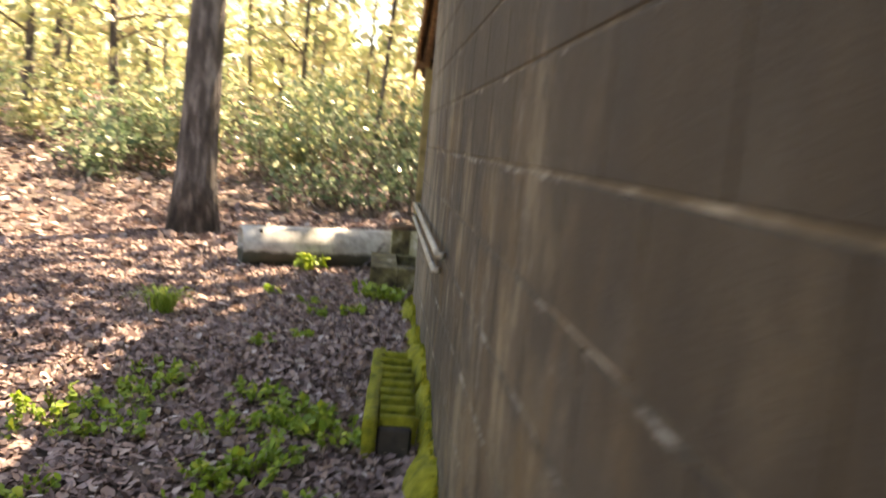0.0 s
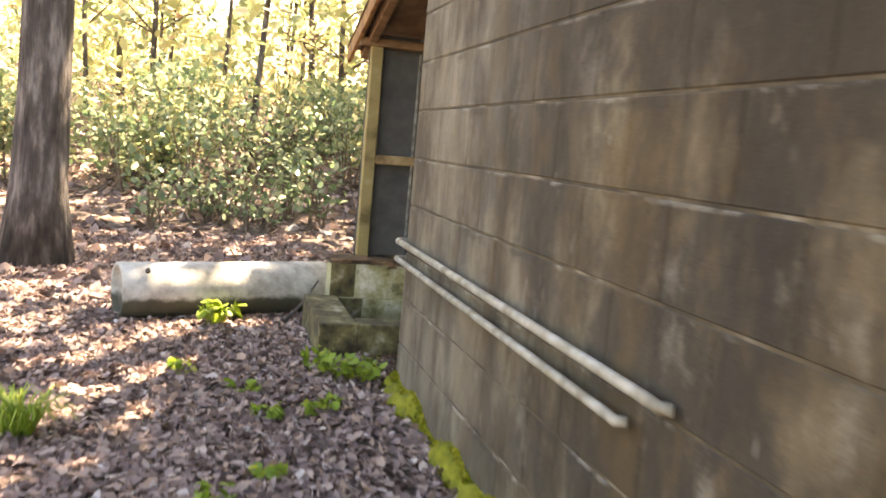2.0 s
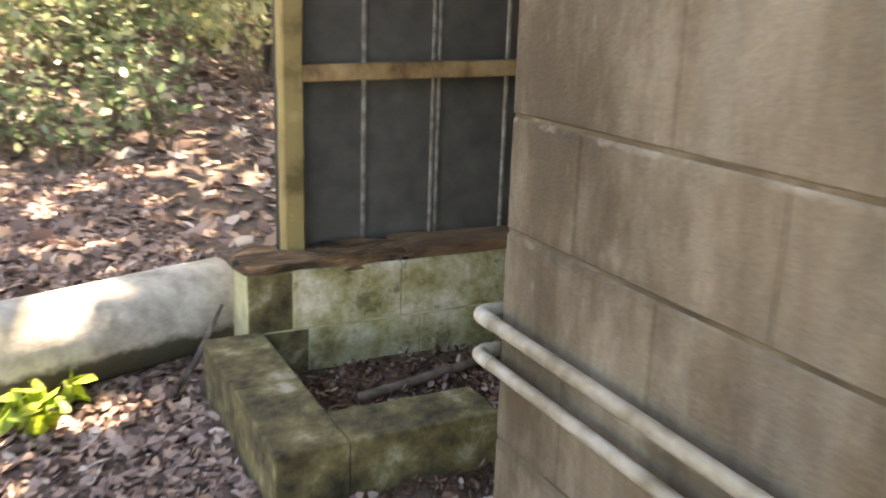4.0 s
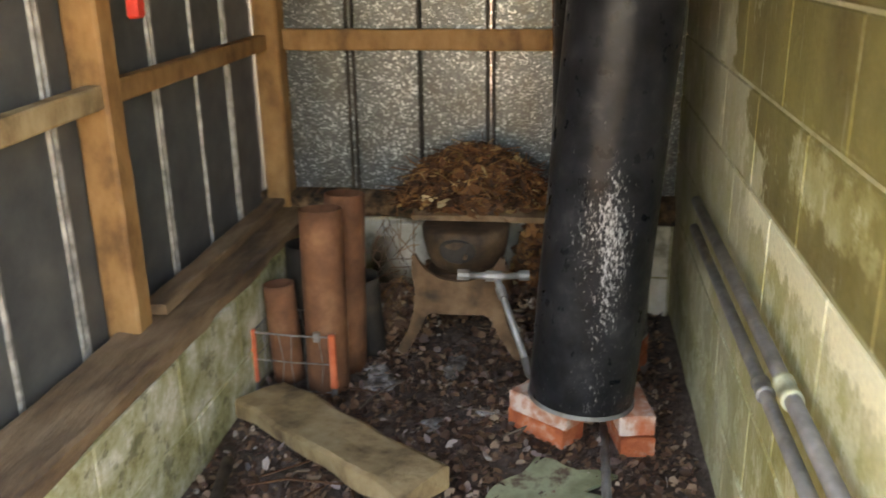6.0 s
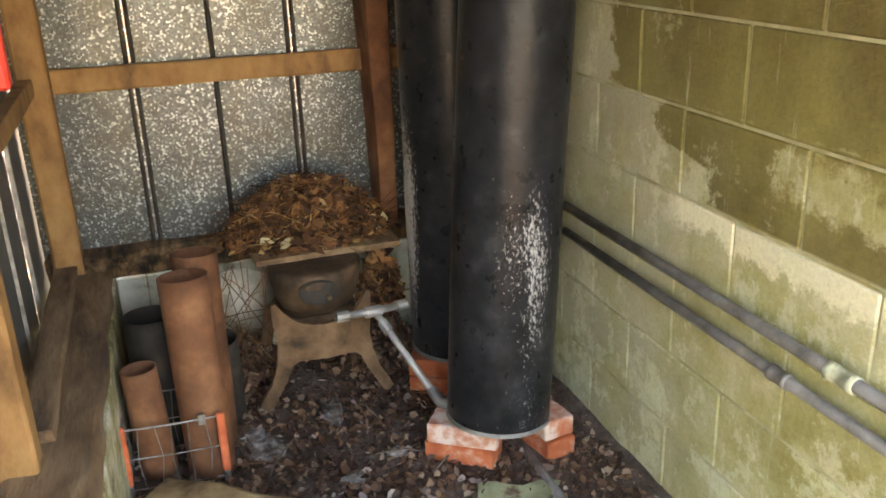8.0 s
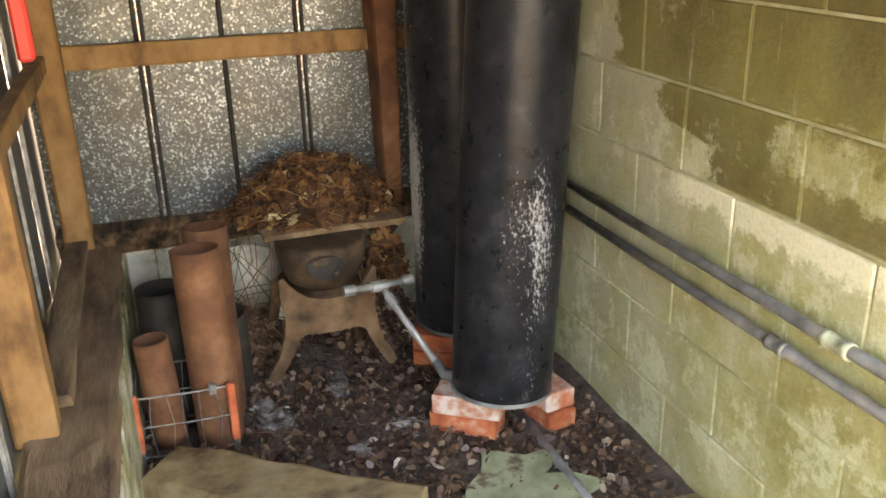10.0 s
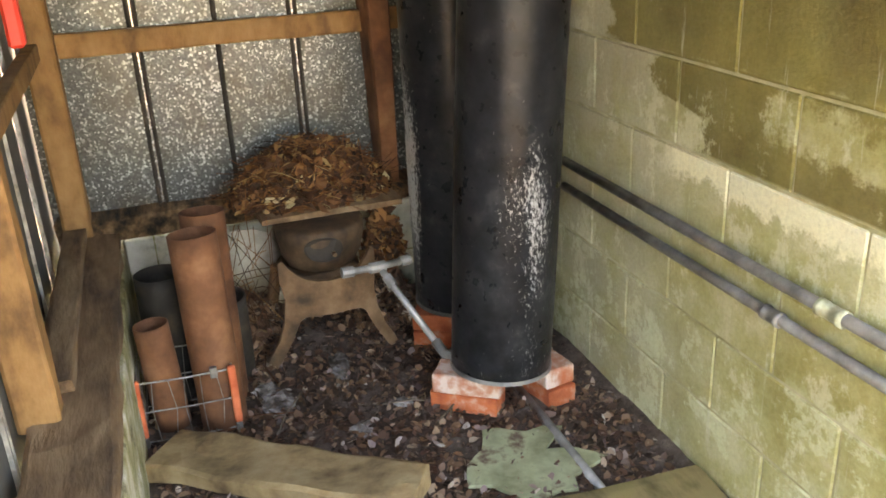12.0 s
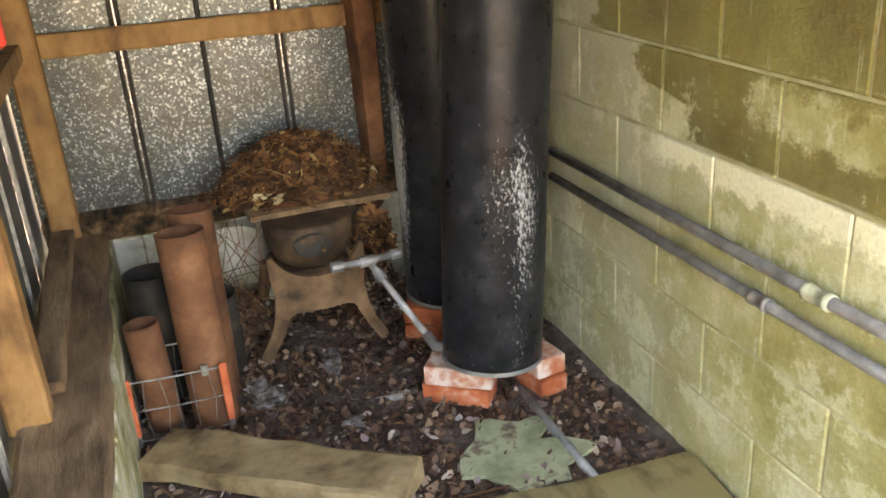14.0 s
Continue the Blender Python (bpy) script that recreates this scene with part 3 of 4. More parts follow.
def siding(name, at, along, inward, width, z0, z1, ribs, depth, m, rib_m, parent_label):
    """Metal sheets side by side; each rib is a part."""
    along, inward = Vector(along), Vector(inward)
    ob = thing(name, at, parent_label, "siding", kind="structure")
    at = Vector(at)
    edges = [0.0] + [r for r, d in ribs if d] + [width]
    for a, b in zip(edges, edges[1:]):
        bm = bmesh.new()
        n = 12
        rows = []
        for s in (0.0, -0.0015):
            for z in (z0, z1):
                rows.append([bm.verts.new(at + along * (a + (b - a - 0.001) * i / n) + inward * (s + 0.0022 * math.sin(9 * (a + i / n)) + 0.001) + Vector((0, 0, z + 0.006 * noise.noise(Vector((a * 9, i, z)))))) for i in range(n + 1)])
        f0, f1, b0, b1 = rows
        for i in range(n):
            bm.faces.new((f0[i], f0[i + 1], f1[i + 1], f1[i]))
            bm.faces.new((b0[i + 1], b0[i], b1[i], b1[i + 1]))
            bm.faces.new((f1[i], f1[i + 1], b1[i + 1], b1[i]))
            bm.faces.new((b0[i], b0[i + 1], f0[i + 1], f0[i]))
        bm.faces.new((f0[0], f1[0], b1[0], b0[0]))
        bm.faces.new((f1[n], f0[n], b0[n], b1[n]))
        bmesh.ops.recalc_face_normals(bm, faces=bm.faces)
        part("sheet", bm, m, ob)
    for r, double in ribs:
        for o in ((-0.011, 0.011) if double else (0.0,)):
            w = 0.007 if double else 0.0085
            bm = bmesh.new()
            prof = [(-w, 0.0045), (-w * 0.55, 0.0045 + depth), (w * 0.55, 0.0045 + depth), (w, 0.0045)]
            lo = [bm.verts.new(at + along * (r + o + p) + inward * q + Vector((0, 0, z0 + 0.004))) for p, q in prof]
            hi = [bm.verts.new(at + along * (r + o + p) + inward * q + Vector((0, 0, z1 - 0.004))) for p, q in prof]
            for i in range(4):
                bm.faces.new((lo[i], lo[(i + 1) % 4], hi[(i + 1) % 4], hi[i]))
            bm.faces.new(lo[::-1])
            bm.faces.new(hi)
            bmesh.ops.recalc_face_normals(bm, faces=bm.faces)
            part("rib", bm, rib_m, ob)
    return ob


siding("siding_north", (0.02, YW + 0.219, 0.0), (1, 0, 0), (0, -1, 0), XB + 0.12, LOWTOP - 0.06, 1.705,
       [(0.314, False), (0.587, True), (0.876, False), (1.147, True), (1.42, False), (1.675, True), (1.95, False), (2.21, True)], 0.009, M_GREY, M_RIB,
       "dull grey ribbed sheet-metal siding on timber rails")
siding("siding_east", (XB + 0.062, -0.003, 0.0), (0, 1, 0), (-1, 0, 0), YW + 0.213, LOWTOP + 0.06, 2.14,
       [(0.16, True), (0.415, False), (0.67, True), (0.925, False), (1.18, True)], 0.006, M_GALV, M_SOOT,
       "spangled galvanised ribbed sheet-metal siding at the end")

# roof of the lean-to
def roof_z(y):
    return 2.16 - 0.285 * y


ob = thing("lean_to_roof", (0, 0, 1.9), "low lean-to roof of rusty sheets on rafters", "roof", kind="structure")
for x in (0.02, 0.85, 1.68, 2.5):
    part("rafter", beam((x, 0.02, roof_z(0.02) - 0.062), (x, 1.72, roof_z(1.72) - 0.062), 0.05, 0.09, 0.003, seed=x), M_OLD, ob)
for i in range(4):
    bm = bmesh.new()
    x0, x1 = -0.07 + i * 0.75, -0.07 + (i + 1) * 0.75 - 0.003
    lo = []
    for s in (0.0, 0.012):
        for y in (0.005, 1.86):
            lo.append([bm.verts.new((x0 + (x1 - x0) * j / 20, y, roof_z(y) + s + 0.006 * math.sin(j * math.pi / 2))) for j in range(21)])
    for j in range(20):
        bm.faces.new((lo[0][j], lo[0][j + 1], lo[1][j + 1], lo[1][j]))
        bm.faces.new((lo[2][j], lo[2][j + 1], lo[3][j + 1], lo[3][j]))
        bm.faces.new((lo[1][j], lo[1][j + 1], lo[3][j + 1], lo[3][j]))
        bm.faces.new((lo[0][j], lo[0][j + 1], lo[2][j + 1], lo[2][j]))
    bmesh.ops.recalc_face_normals(bm, faces=bm.faces)
    part("roof_sheet", bm, M_ROOF, ob)
part("fascia", beam((-0.055, 0.1, roof_z(0.1) - 0.05), (-0.055, 1.84, roof_z(1.84) - 0.05), 0.025, 0.09, 0.003, seed=12), M_WOOD, ob)

# ---- tall black columns ----
def column(at, r, z0, z1, lean, label, m):
    x, y = at
    ob = thing("black_column", (x, y, z0), label, "metal cylinder", "black columns")
    bm = bmesh.new()
    n = 26
    pts = [(x + lean[0] * (z1 - z0) * i / n, y + lean[1] * (z1 - z0) * i / n, z0 + (z1 - z0) * i / n) for i in range(n + 1)]
    rod(bm, pts, r, 48, 0.003)
    part("shell", bm, m, ob, smooth=True)
    bm = bmesh.new()
    rod(bm, [(x, y, z0 - 0.003), (x + lean[0] * .012, y + lean[1] * .012, z0 + 0.009)], r + 0.0025, 48)
    part("bottom_rim", bm, M_PIPE, ob, "chalky worn bottom rim")
    return ob


column((1.545, 0.33), 0.143, 0.135, 1.72, (0.03, -0.07), "tall black-painted flaking metal cylinder standing on bricks", M_BLACK)
column((2.01, 0.275), 0.158, 0.135, 1.78, (-0.005, 0.005), "tall black-painted metal cylinder with grey peeled streaks", M_BLACK2)


def brick(at, turn, m, label):
    bm = bmesh.new()
    box(bm, (-0.1, -0.048, 0.0), (0.1, 0.048, 0.06), 0.004)
    bmesh.ops.subdivide_edges(bm, edges=[e for e in bm.edges if e.calc_length() > 0.08], cuts=3)
    for v in bm.verts:
        v.co += noise.noise_vector(v.co * 25 + Vector(at) * 7) * 0.003
    ob = solo("brick", bm, m, label, "brick", group="bricks under the columns")
    ob.matrix_world = pose(*at, 0, 0, turn)
    return ob


brick((1.57, 0.425, 0.0), 52, M_BRICK, "red brick with mortar smears under a black column")
brick((1.56, 0.42, 0.0615), 55, M_PALEBRICK, "mortar-smeared red brick under a black column")
brick((1.555, 0.195, 0.0), 12, M_BRICK, "red brick on the leafy floor beside a wall")
brick((1.565, 0.195, 0.0615), 10, M_PALEBRICK, "pale mortar-covered brick on another brick")
brick((1.96, 0.36, 0.0), 60, M_BRICK, "red brick under a black column")
brick((1.96, 0.36, 0.0615), 60, M_BRICK, "red brick stacked under a black column")
brick((2.02, 0.22, 0.0), 60, M_BRICK, "red brick under a black column")
brick((2.02, 0.22, 0.0615), 60, M_BRICK, "red brick stacked under a black column")

# ---- pipes along the walls ----
def wall_pipe(z, r, y_end, label, couplings):
    ob = thing("water_pipe", (0, 0.04, z), label, "pipe", "pipes along the block walls")
    bm = bmesh.new()
    rod(bm, [(1.75, 0.032, z - 0.01), (0.9, 0.032, z - 0.004), (0.02, 0.032, z)], r, 16)
    part("pipe_run", bm, M_PIPE, ob, "dull grey pipe", True)
    bm = bmesh.new()
    arc = [(0.03, 0.032, z)] + [(-0.012 - 0.022 * math.sin(a), 0.012 + 0.02 * math.cos(a), z) for a in (0, .4, .8, 1.2, 1.57)] + [(-0.034, -0.03, z)]
    rod(bm, arc, r + 0.0015, 16)
    part("elbow", bm, M_WHITEPIPE, ob, "off-white pipe elbow", True)
    bm = bmesh.new()
    rod(bm, [(-0.034, -0.025, z), (-0.038, y_end + 0.03, z - 0.005), (-0.037, y_end, z - 0.008), (-0.015, y_end - 0.015, z - 0.008)], r, 16)
    part("outer_run", bm, M_WHITEPIPE, ob, "cream-painted pipe", True)
    for x, s, m in couplings:
        bm = bmesh.new()
        rod(bm, [(x - 0.03 * s, 0.032, z - 0.004), (x - 0.029 * s, 0.032, z - 0.004), (x - 0.018 * s, 0.032, z - 0.004), (x - 0.017 * s, 0.032, z - 0.004), (x + 0.017 * s, 0.032, z - 0.004), (x + 0.018 * s, 0.032, z - 0.004), (x + 0.029 * s, 0.032, z - 0.004), (x + 0.03 * s, 0.032, z - 0.004)],
            r, 16, radii=[r + .001, r + 0.0045, r + 0.0045, r + 0.003, r + 0.003, r + 0.0045, r + 0.0045, r + .001])
        part("coupling", bm, m, ob, "pipe coupling", True)
    return ob


wall_pipe(0.650, 0.0135, -2.345, "grey water pipe running round the corner of the block wall", [(0.632, 1.15, M_LIME)])
wall_pipe(0.572, 0.0125, -2.18, "lower grey water pipe running round the corner of the block wall", [(0.79, 0.9, M_PIPE)])

# ---- stove with fittings ----
ob = thing("iron_stove", (2.1, 0.74, 0), "rusty cast-iron stove with bowed legs and sooty firebox", "stove")
bm = bmesh.new()
side = [(0.0, 0.292), (0.035, 0.295), (0.07, 0.305), (0.10, 0.322), (0.122, 0.345), (0.138, 0.372), (0.152, 0.365), (0.152, 0.30), (0.142, 0.24), (0.150, 0.17), (0.172, 0.10), (0.205, 0.04), (0.222, 0.0), (0.188, 0.0), (0.160, 0.05), (0.128, 0.11), (0.105, 0.165), (0.085, 0.178), (0.0, 0.178)]
bow = 0.045
for sgn in (1, -1):
    fr = [bm.verts.new((1.965 + bow * (p / 0.2) ** 2, 0.725 + sgn * p, q)) for p, q in side]
    bk = [bm.verts.new((1.983 + bow * (p / 0.2) ** 2, 0.725 + sgn * p, q)) for p, q in side]
    for k0 in range(len(side) - 1):
        bm.faces.new((fr[k0], bk[k0], bk[k0 + 1], fr[k0 + 1]))
    bm.faces.new(fr)
    bm.faces.new(bk[::-1])
bmesh.ops.remove_doubles(bm, verts=bm.verts, dist=0.0005)
bmesh.ops.triangulate(bm, faces=bm.faces)
bmesh.ops.recalc_face_normals(bm, faces=bm.faces)
part("front_apron", bm, M_STOVE, ob)
for y in (0.9, 0.54):
    bm = bmesh.new()
    rod(bm, [(2.26, y, 0.0), (2.255, y - (y - .745) * .1, 0.1), (2.24, y - (y - .745) * .3, 0.26)], 0.02, 8)
    part("leg", bm, M_STOVE, ob)
bm = bmesh.new()
box(bm, (2.03, 0.60, 0.20), (2.27, 0.85, 0.285), 0.015)
part("ash_box", bm, M_STOVE, ob)
bm = bmesh.new()
n = 32
rod(bm, [(2.14, 0.715, 0.286), (2.14, 0.715, 0.30), (2.14, 0.715, 0.335), (2.14, 0.715, 0.39), (2.14, 0.715, 0.432), (2.14, 0.715, 0.44)], 0.12, 36, 0.004, True, [0.085, 0.11, 0.13, 0.142, 0.145, 0.13])
part("firebox", bm, M_CHAR, ob, "burnt brown bowl-shaped firebox", True)
bm = bmesh.new()
ring = [(2.14 - 0.148 * math.cos(0.42 * math.cos(a) + 0.1), 0.715 + 0.148 * math.sin(0.42 * math.cos(a) + 0.1), 0.385 + 0.04 * math.sin(a)) for a in [i * math.pi / 12 for i in range(24)]]
fr = [bm.verts.new(p) for p in ring]
bk = [bm.verts.new((x + 0.02, y, z)) for x, y, z in ring]
bm.faces.new(fr)
bm.faces.new(bk[::-1])
for i in range(24):
    bm.faces.new((fr[i], bk[i], bk[(i + 1) % 24], fr[(i + 1) % 24]))
bmesh.ops.recalc_face_normals(bm, faces=bm.faces)
door = part("fire_door", bm, M_SOOT, ob)
bm = bmesh.new()
rod(bm, [(1.975, 0.70, 0.37), (1.992, 0.70, 0.37)], 0.007, 10)
part("door_knob", bm, M_STOVE, door)

ob = thing("pipe_fitting", (1.9, 0.55, 0.3), "grey galvanised branching pipe between the black columns", "pipe")
for nm, pts, r in (("branch_pipe", [(1.85, 0.70, 0.362), (1.855, 0.60, 0.358), (1.87, 0.49, 0.36)], 0.011), ("drop_pipe", [(1.853, 0.588, 0.352), (1.82, 0.568, 0.315), (1.63, 0.474, 0.155)], 0.0105),
                   ("foot_elbow", [(1.66, 0.487, 0.18), (1.625, 0.472, 0.152), (1.595, 0.452, 0.158), (1.56, 0.42, 0.168)], 0.015)):
    bm = bmesh.new()
    rod(bm, pts, r, 12)
    part(nm, bm, M_PIPE, ob, smooth=True)
for p, q, r in (((1.849, 0.708, 0.362), (1.851, 0.672, 0.361), 0.017), ((1.854, 0.622, 0.359), (1.858, 0.572, 0.358), 0.017), ((1.835, 0.577, 0.332), (1.808, 0.563, 0.307), 0.0155), ((1.866, 0.522, 0.359), (1.87, 0.49, 0.36), 0.016)):
    bm = bmesh.new()
    rod(bm, [p, q], r, 10)
    part("collar", bm, M_PIPE, ob)

# shelf board with the nest
timber("shelf_board", beam((2.27, 0.44, 0.452), (2.24, 0.9, 0.458), 0.26, 0.024, 0.006, seed=14), M_OLD, "loose weathered board across the stove top")


def pile(name, at, size, n, leaf, m, label, category, flat=0.3, kind="stuff"):
    th = rng.uniform(0, 2 * math.pi, n)
    r = np.sqrt(rng.uniform(0, 1, n))
    h = np.clip(1 - r ** 2.2, 0, 1)
    z = h * (1 - 0.35 * rng.uniform(0, 1, n) ** 2)
    c = np.stack([at[0] + size[0] * r * np.cos(th), at[1] + size[1] * r * np.sin(th), at[2] + size[2] * z], 1)
    u, v = spread(n, leaf, flat)
    return tagged(new(name, quads(name, c, u, v, m)), label, category, kind=kind)


pile("nest_leaves", (2.3, 0.705, 0.475), (0.17, 0.27, 0.185), 2600, 0.022, M_STRAW, "heap of dry brown leaves and straw nest on a board", "nest")
bm = bmesh.new()
for i in range(330):
    a, rr = random.uniform(0, 6.28), math.sqrt(random.random())
    h = 0.47 + 0.185 * (1 - rr ** 2.2) + random.uniform(-0.01, 0.012)
    p = Vector((2.3 + 0.17 * rr * math.cos(a), 0.705 + 0.29 * rr * math.sin(a), h))
    d = Vector((random.uniform(-1, 1), random.uniform(-1, 1), random.uniform(-0.35, 0.3))).normalized() * random.uniform(0.03, 0.085)
    rod(bm, [p - d, p + Vector((0, 0, random.uniform(0, 0.012))), p + d], 0.0014, 4)
for i in range(12):
    p = Vector((2.09 + random.uniform(-0.02, 0.03), random.uniform(0.86, 1.0), 0.44 + random.uniform(-0.03, 0.06)))
    d = Vector((random.uniform(-0.05, 0.03), random.uniform(-0.04, 0.09), random.uniform(-0.2, -0.03)))
    rod(bm, [p, p + d * 0.5 + Vector((-0.01, 0, 0)), p + d], 0.0013, 4)
solo("nest_straw", bm, M_STRAW, "long dry straw stalks trailing from the nest", "straw", "stuff")
pile("hanging_debris", (2.2, 0.49, 0.24), (0.07, 0.07, 0.19), 420, 0.022, M_STRAW, "dry brown leaves caught beside the stove", "dead leaves", 0.0)

# white broken basin behind the pipes, with rubbish heaped before it
ob = thing("white_basin", (2.36, 0.95, 0.0), "grubby white broken basin leaning on the low wall", "basin")
bm = bmesh.new()
rod(bm, [(2.43, 0.95, 0.24), (2.39, 0.95, 0.238), (2.355, 0.95, 0.235), (2.33, 0.95, 0.233), (2.322, 0.95, 0.232), (2.332, 0.95, 0.233), (2.36, 0.95, 0.235), (2.385, 0.95, 0.237)], 0.12, 20, 0.025, True, [0.07, 0.115, 0.135, 0.142, 0.145, 0.128, 0.11, 0.05])
part("bowl", bm, M_WHITE, ob, smooth=True)
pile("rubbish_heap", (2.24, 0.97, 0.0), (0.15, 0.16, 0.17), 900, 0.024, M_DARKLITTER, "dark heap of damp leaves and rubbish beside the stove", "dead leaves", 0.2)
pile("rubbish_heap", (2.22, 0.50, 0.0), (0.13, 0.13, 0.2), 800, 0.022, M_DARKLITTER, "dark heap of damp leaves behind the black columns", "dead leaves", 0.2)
bm = bmesh.new()
for i in range(26):
    p = Vector((random.uniform(2.08, 2.2), random.uniform(0.86, 1.04), random.uniform(0.10, 0.34)))
    d = Vector((random.uniform(-0.06, 0.02), random.uniform(-0.10, 0.10), random.uniform(-0.12, 0.06)))
    rod(bm, [p - d, p + Vector((-0.015, 0, 0.012)), p + d], 0.0016, 4)
solo("dry_stalks", bm, M_STRAW, "tangled dry stalks in the rubbish beside the stove", "straw", "stuff")


def lump(at, size, label):
    bm = bmesh.new()
    bmesh.ops.create_icosphere(bm, subdivisions=3, radius=1.0)
    for v in bm.verts:
        k = 1 + 0.55 * noise.noise(v.co * 2.3 + Vector(at) * 9) + 0.25 * noise.noise(v.co * 6 + Vector(at))
        v.co = Vector((v.co.x * size[0] * k, v.co.y * size[1] * k, max(v.co.z, -0.5) * size[2] * k))
    ob = solo("plaster_lump", bm, M_ASH, label, "rubble", group="plaster lumps on the floor")
    ob.matrix_world = pose(at[0], at[1], at[2], 0, 0, 360 * at[1])
    return ob


lump((1.93, 0.73, 0.008), (0.03, 0.085, 0.016), "flat pale grey plaster lump on the floor under the stove")
lump((1.78, 0.95, 0.012), (0.055, 0.05, 0.02), "crumbled whitish plaster lump on the leafy floor")
lump((1.86, 0.97, 0.012), (0.035, 0.04, 0.018), "crumbled whitish plaster lump on the leafy floor")
lump((1.55, 0.75, 0.008), (0.03, 0.04, 0.012), "small pale plaster crumb on the leafy floor")
lump((1.64, 0.60, 0.008), (0.03, 0.025, 0.012), "small pale plaster crumb on the leafy floor")

# ---- rusty pipes and wire crate ----
def rusty_pipe(p, q, r, label):
    return solo("rusty_pipe", hollow(p, q, r, 0.005, 30, 0.002), M_RUST, label, "pipe", smooth=True, group="rusty stove pipes")


rusty_pipe((1.755, 1.105, 0.005), (1.80, 1.115, 0.575), 0.066, "tall rusty brown stove pipe standing in a wire crate")
rusty_pipe((1.90, 1.085, 0.005), (1.945, 1.075, 0.585), 0.064, "tall rusty brown stove pipe behind another")
rusty_pipe((1.79, 1.245, 0.012), (1.80, 1.262, 0.33), 0.048, "short rusty brown stove pipe in a wire crate")
solo("grey_pipe", hollow((1.98, 1.22, 0.005), (1.99, 1.22, 0.40), 0.075, 0.004, 28, 0.002), M_SOOT, "dull dark grey stove pipe against the low wall", "pipe", smooth=True)
solo("grey_pipe", hollow((2.03, 1.03, 0.005), (1.97, 1.035, 0.30), 0.05, 0.004, 28, 0.002), M_SOOT, "grey metal pipe end behind the rusty pipes", "pipe", smooth=True)

ob = thing("wire_crate", (1.8, 1.2, 0.0), "wire crate with orange corner posts holding rusty pipes", "crate")
P = {"fl": (1.705, 1.325), "fr": (1.69, 1.07), "bl": (1.90, 1.315), "br": (1.885, 1.065)}
for key in ("fl", "fr"):
    x, y = P[key]
    for s in (0,):
        bm = bmesh.new()
        box(bm, (x - 0.008, y - 0.011, 0.035), (x + 0.008, y + 0.011, 0.215), 0.004)
        post = part("corner_post", bm, M_ORANGE, ob, "faded orange plastic corner post")
        bm = bmesh.new()
        box(bm, (x - 0.007, y - 0.009, 0.003), (x + 0.007, y + 0.009, 0.034), 0.003)
        part("post_foot", bm, M_WIRE, post)
for a, b in (("fl", "fr"), ("fl", "bl"), ("fr", "br"), ("bl", "br")):
    for z in (0.02, 0.115, 0.205):
        bm = bmesh.new()
        rod(bm, [(*P[a], z), ((P[a][0] + P[b][0]) / 2, (P[a][1] + P[b][1]) / 2, z - 0.003), (*P[b], z)], 0.002 if z < 0.2 else 0.0028, 6)
        part("wire", bm, M_WIRE, ob)
    for i in range(1, 6):
        f = i / 6
        x, y = (P[a][k] + (P[b][k] - P[a][k]) * f for k in (0, 1))
        bm = bmesh.new()
        rod(bm, [(x, y, 0.02), (x, y + 0.012 * math.sin(i * 2.3), 0.11), (x, y, 0.205)], 0.0013, 5)
        part("wire", bm, M_WIRE, ob)
bm = bmesh.new()
box(bm, (1.685, 1.108, 0.188), (1.7, 1.128, 0.22), 0.003)
part("clip", bm, M_WIRE, ob)

# red tag on the post
bm = bmesh.new()
box(bm, (1.29, YW + 0.032, 1.165), (1.333, YW + 0.062, 1.30), 0.006)
solo("red_tag", bm, M_RED, "small red plastic holder hung on a timber post", "tag")

# ---- boards and rods on the floor ----
solo("curved_plank", beam((1.605, 1.275, 0.038), (1.155, 0.70, 0.058), 0.18, 0.055, 0.014, 0.05, seed=21), M_PLANK, "algae-stained worn plank lying on the leafy floor", "plank")
solo("wide_board", beam((0.89, 0.80, 0.014), (0.83, 0.025, 0.02), 0.41, 0.03, 0.008, 0.05, seed=25), M_GREENWOOD, "wide green-stained board lying flat on the floor", "board")
bm = bmesh.new()
rod(bm, [(1.62, 0.262, 0.014), (1.35, 0.262, 0.013), (1.05, 0.262, 0.014)], 0.0125, 10, 0.003)
solo("floor_rod", bm, M_PIPE, "thin grey metal rod lying on the floor", "rod", smooth=True)
bm = bmesh.new()
rod(bm, [(0.12, 1.02, 0.02), (0.6, 1.12, 0.03), (1.25, 1.24, 0.045)], 0.016, 9, 0.006)
solo("dark_pole", bm, M_TWIG, "dark brown pole lying along the low wall", "pole", smooth=True)
bm = bmesh.new()
vs = [bm.verts.new((1.24 + 0.17 * math.cos(a) * (0.95 + 0.7 * noise.noise(Vector((2 * math.cos(a), 2 * math.sin(a), 0)))), 0.40 + 0.16 * math.sin(a) * (0.95 + 0.7 * noise.noise(Vector((2 * math.cos(a), 2 * math.sin(a), 0)))), 0.008)) for a in [i * 0.2618 for i in range(24)]]
f = bm.faces.new(vs)
r = bmesh.ops.extrude_face_region(bm, geom=[f])
for v in r["geom"]:
    if isinstance(v, bmesh.types.BMVert):
        v.co.z += 0.01
bmesh.ops.recalc_face_normals(bm, faces=bm.faces)
solo("mossy_slab", bm, M_TAR, "flat green-grey stained slab on the floor", "slab")

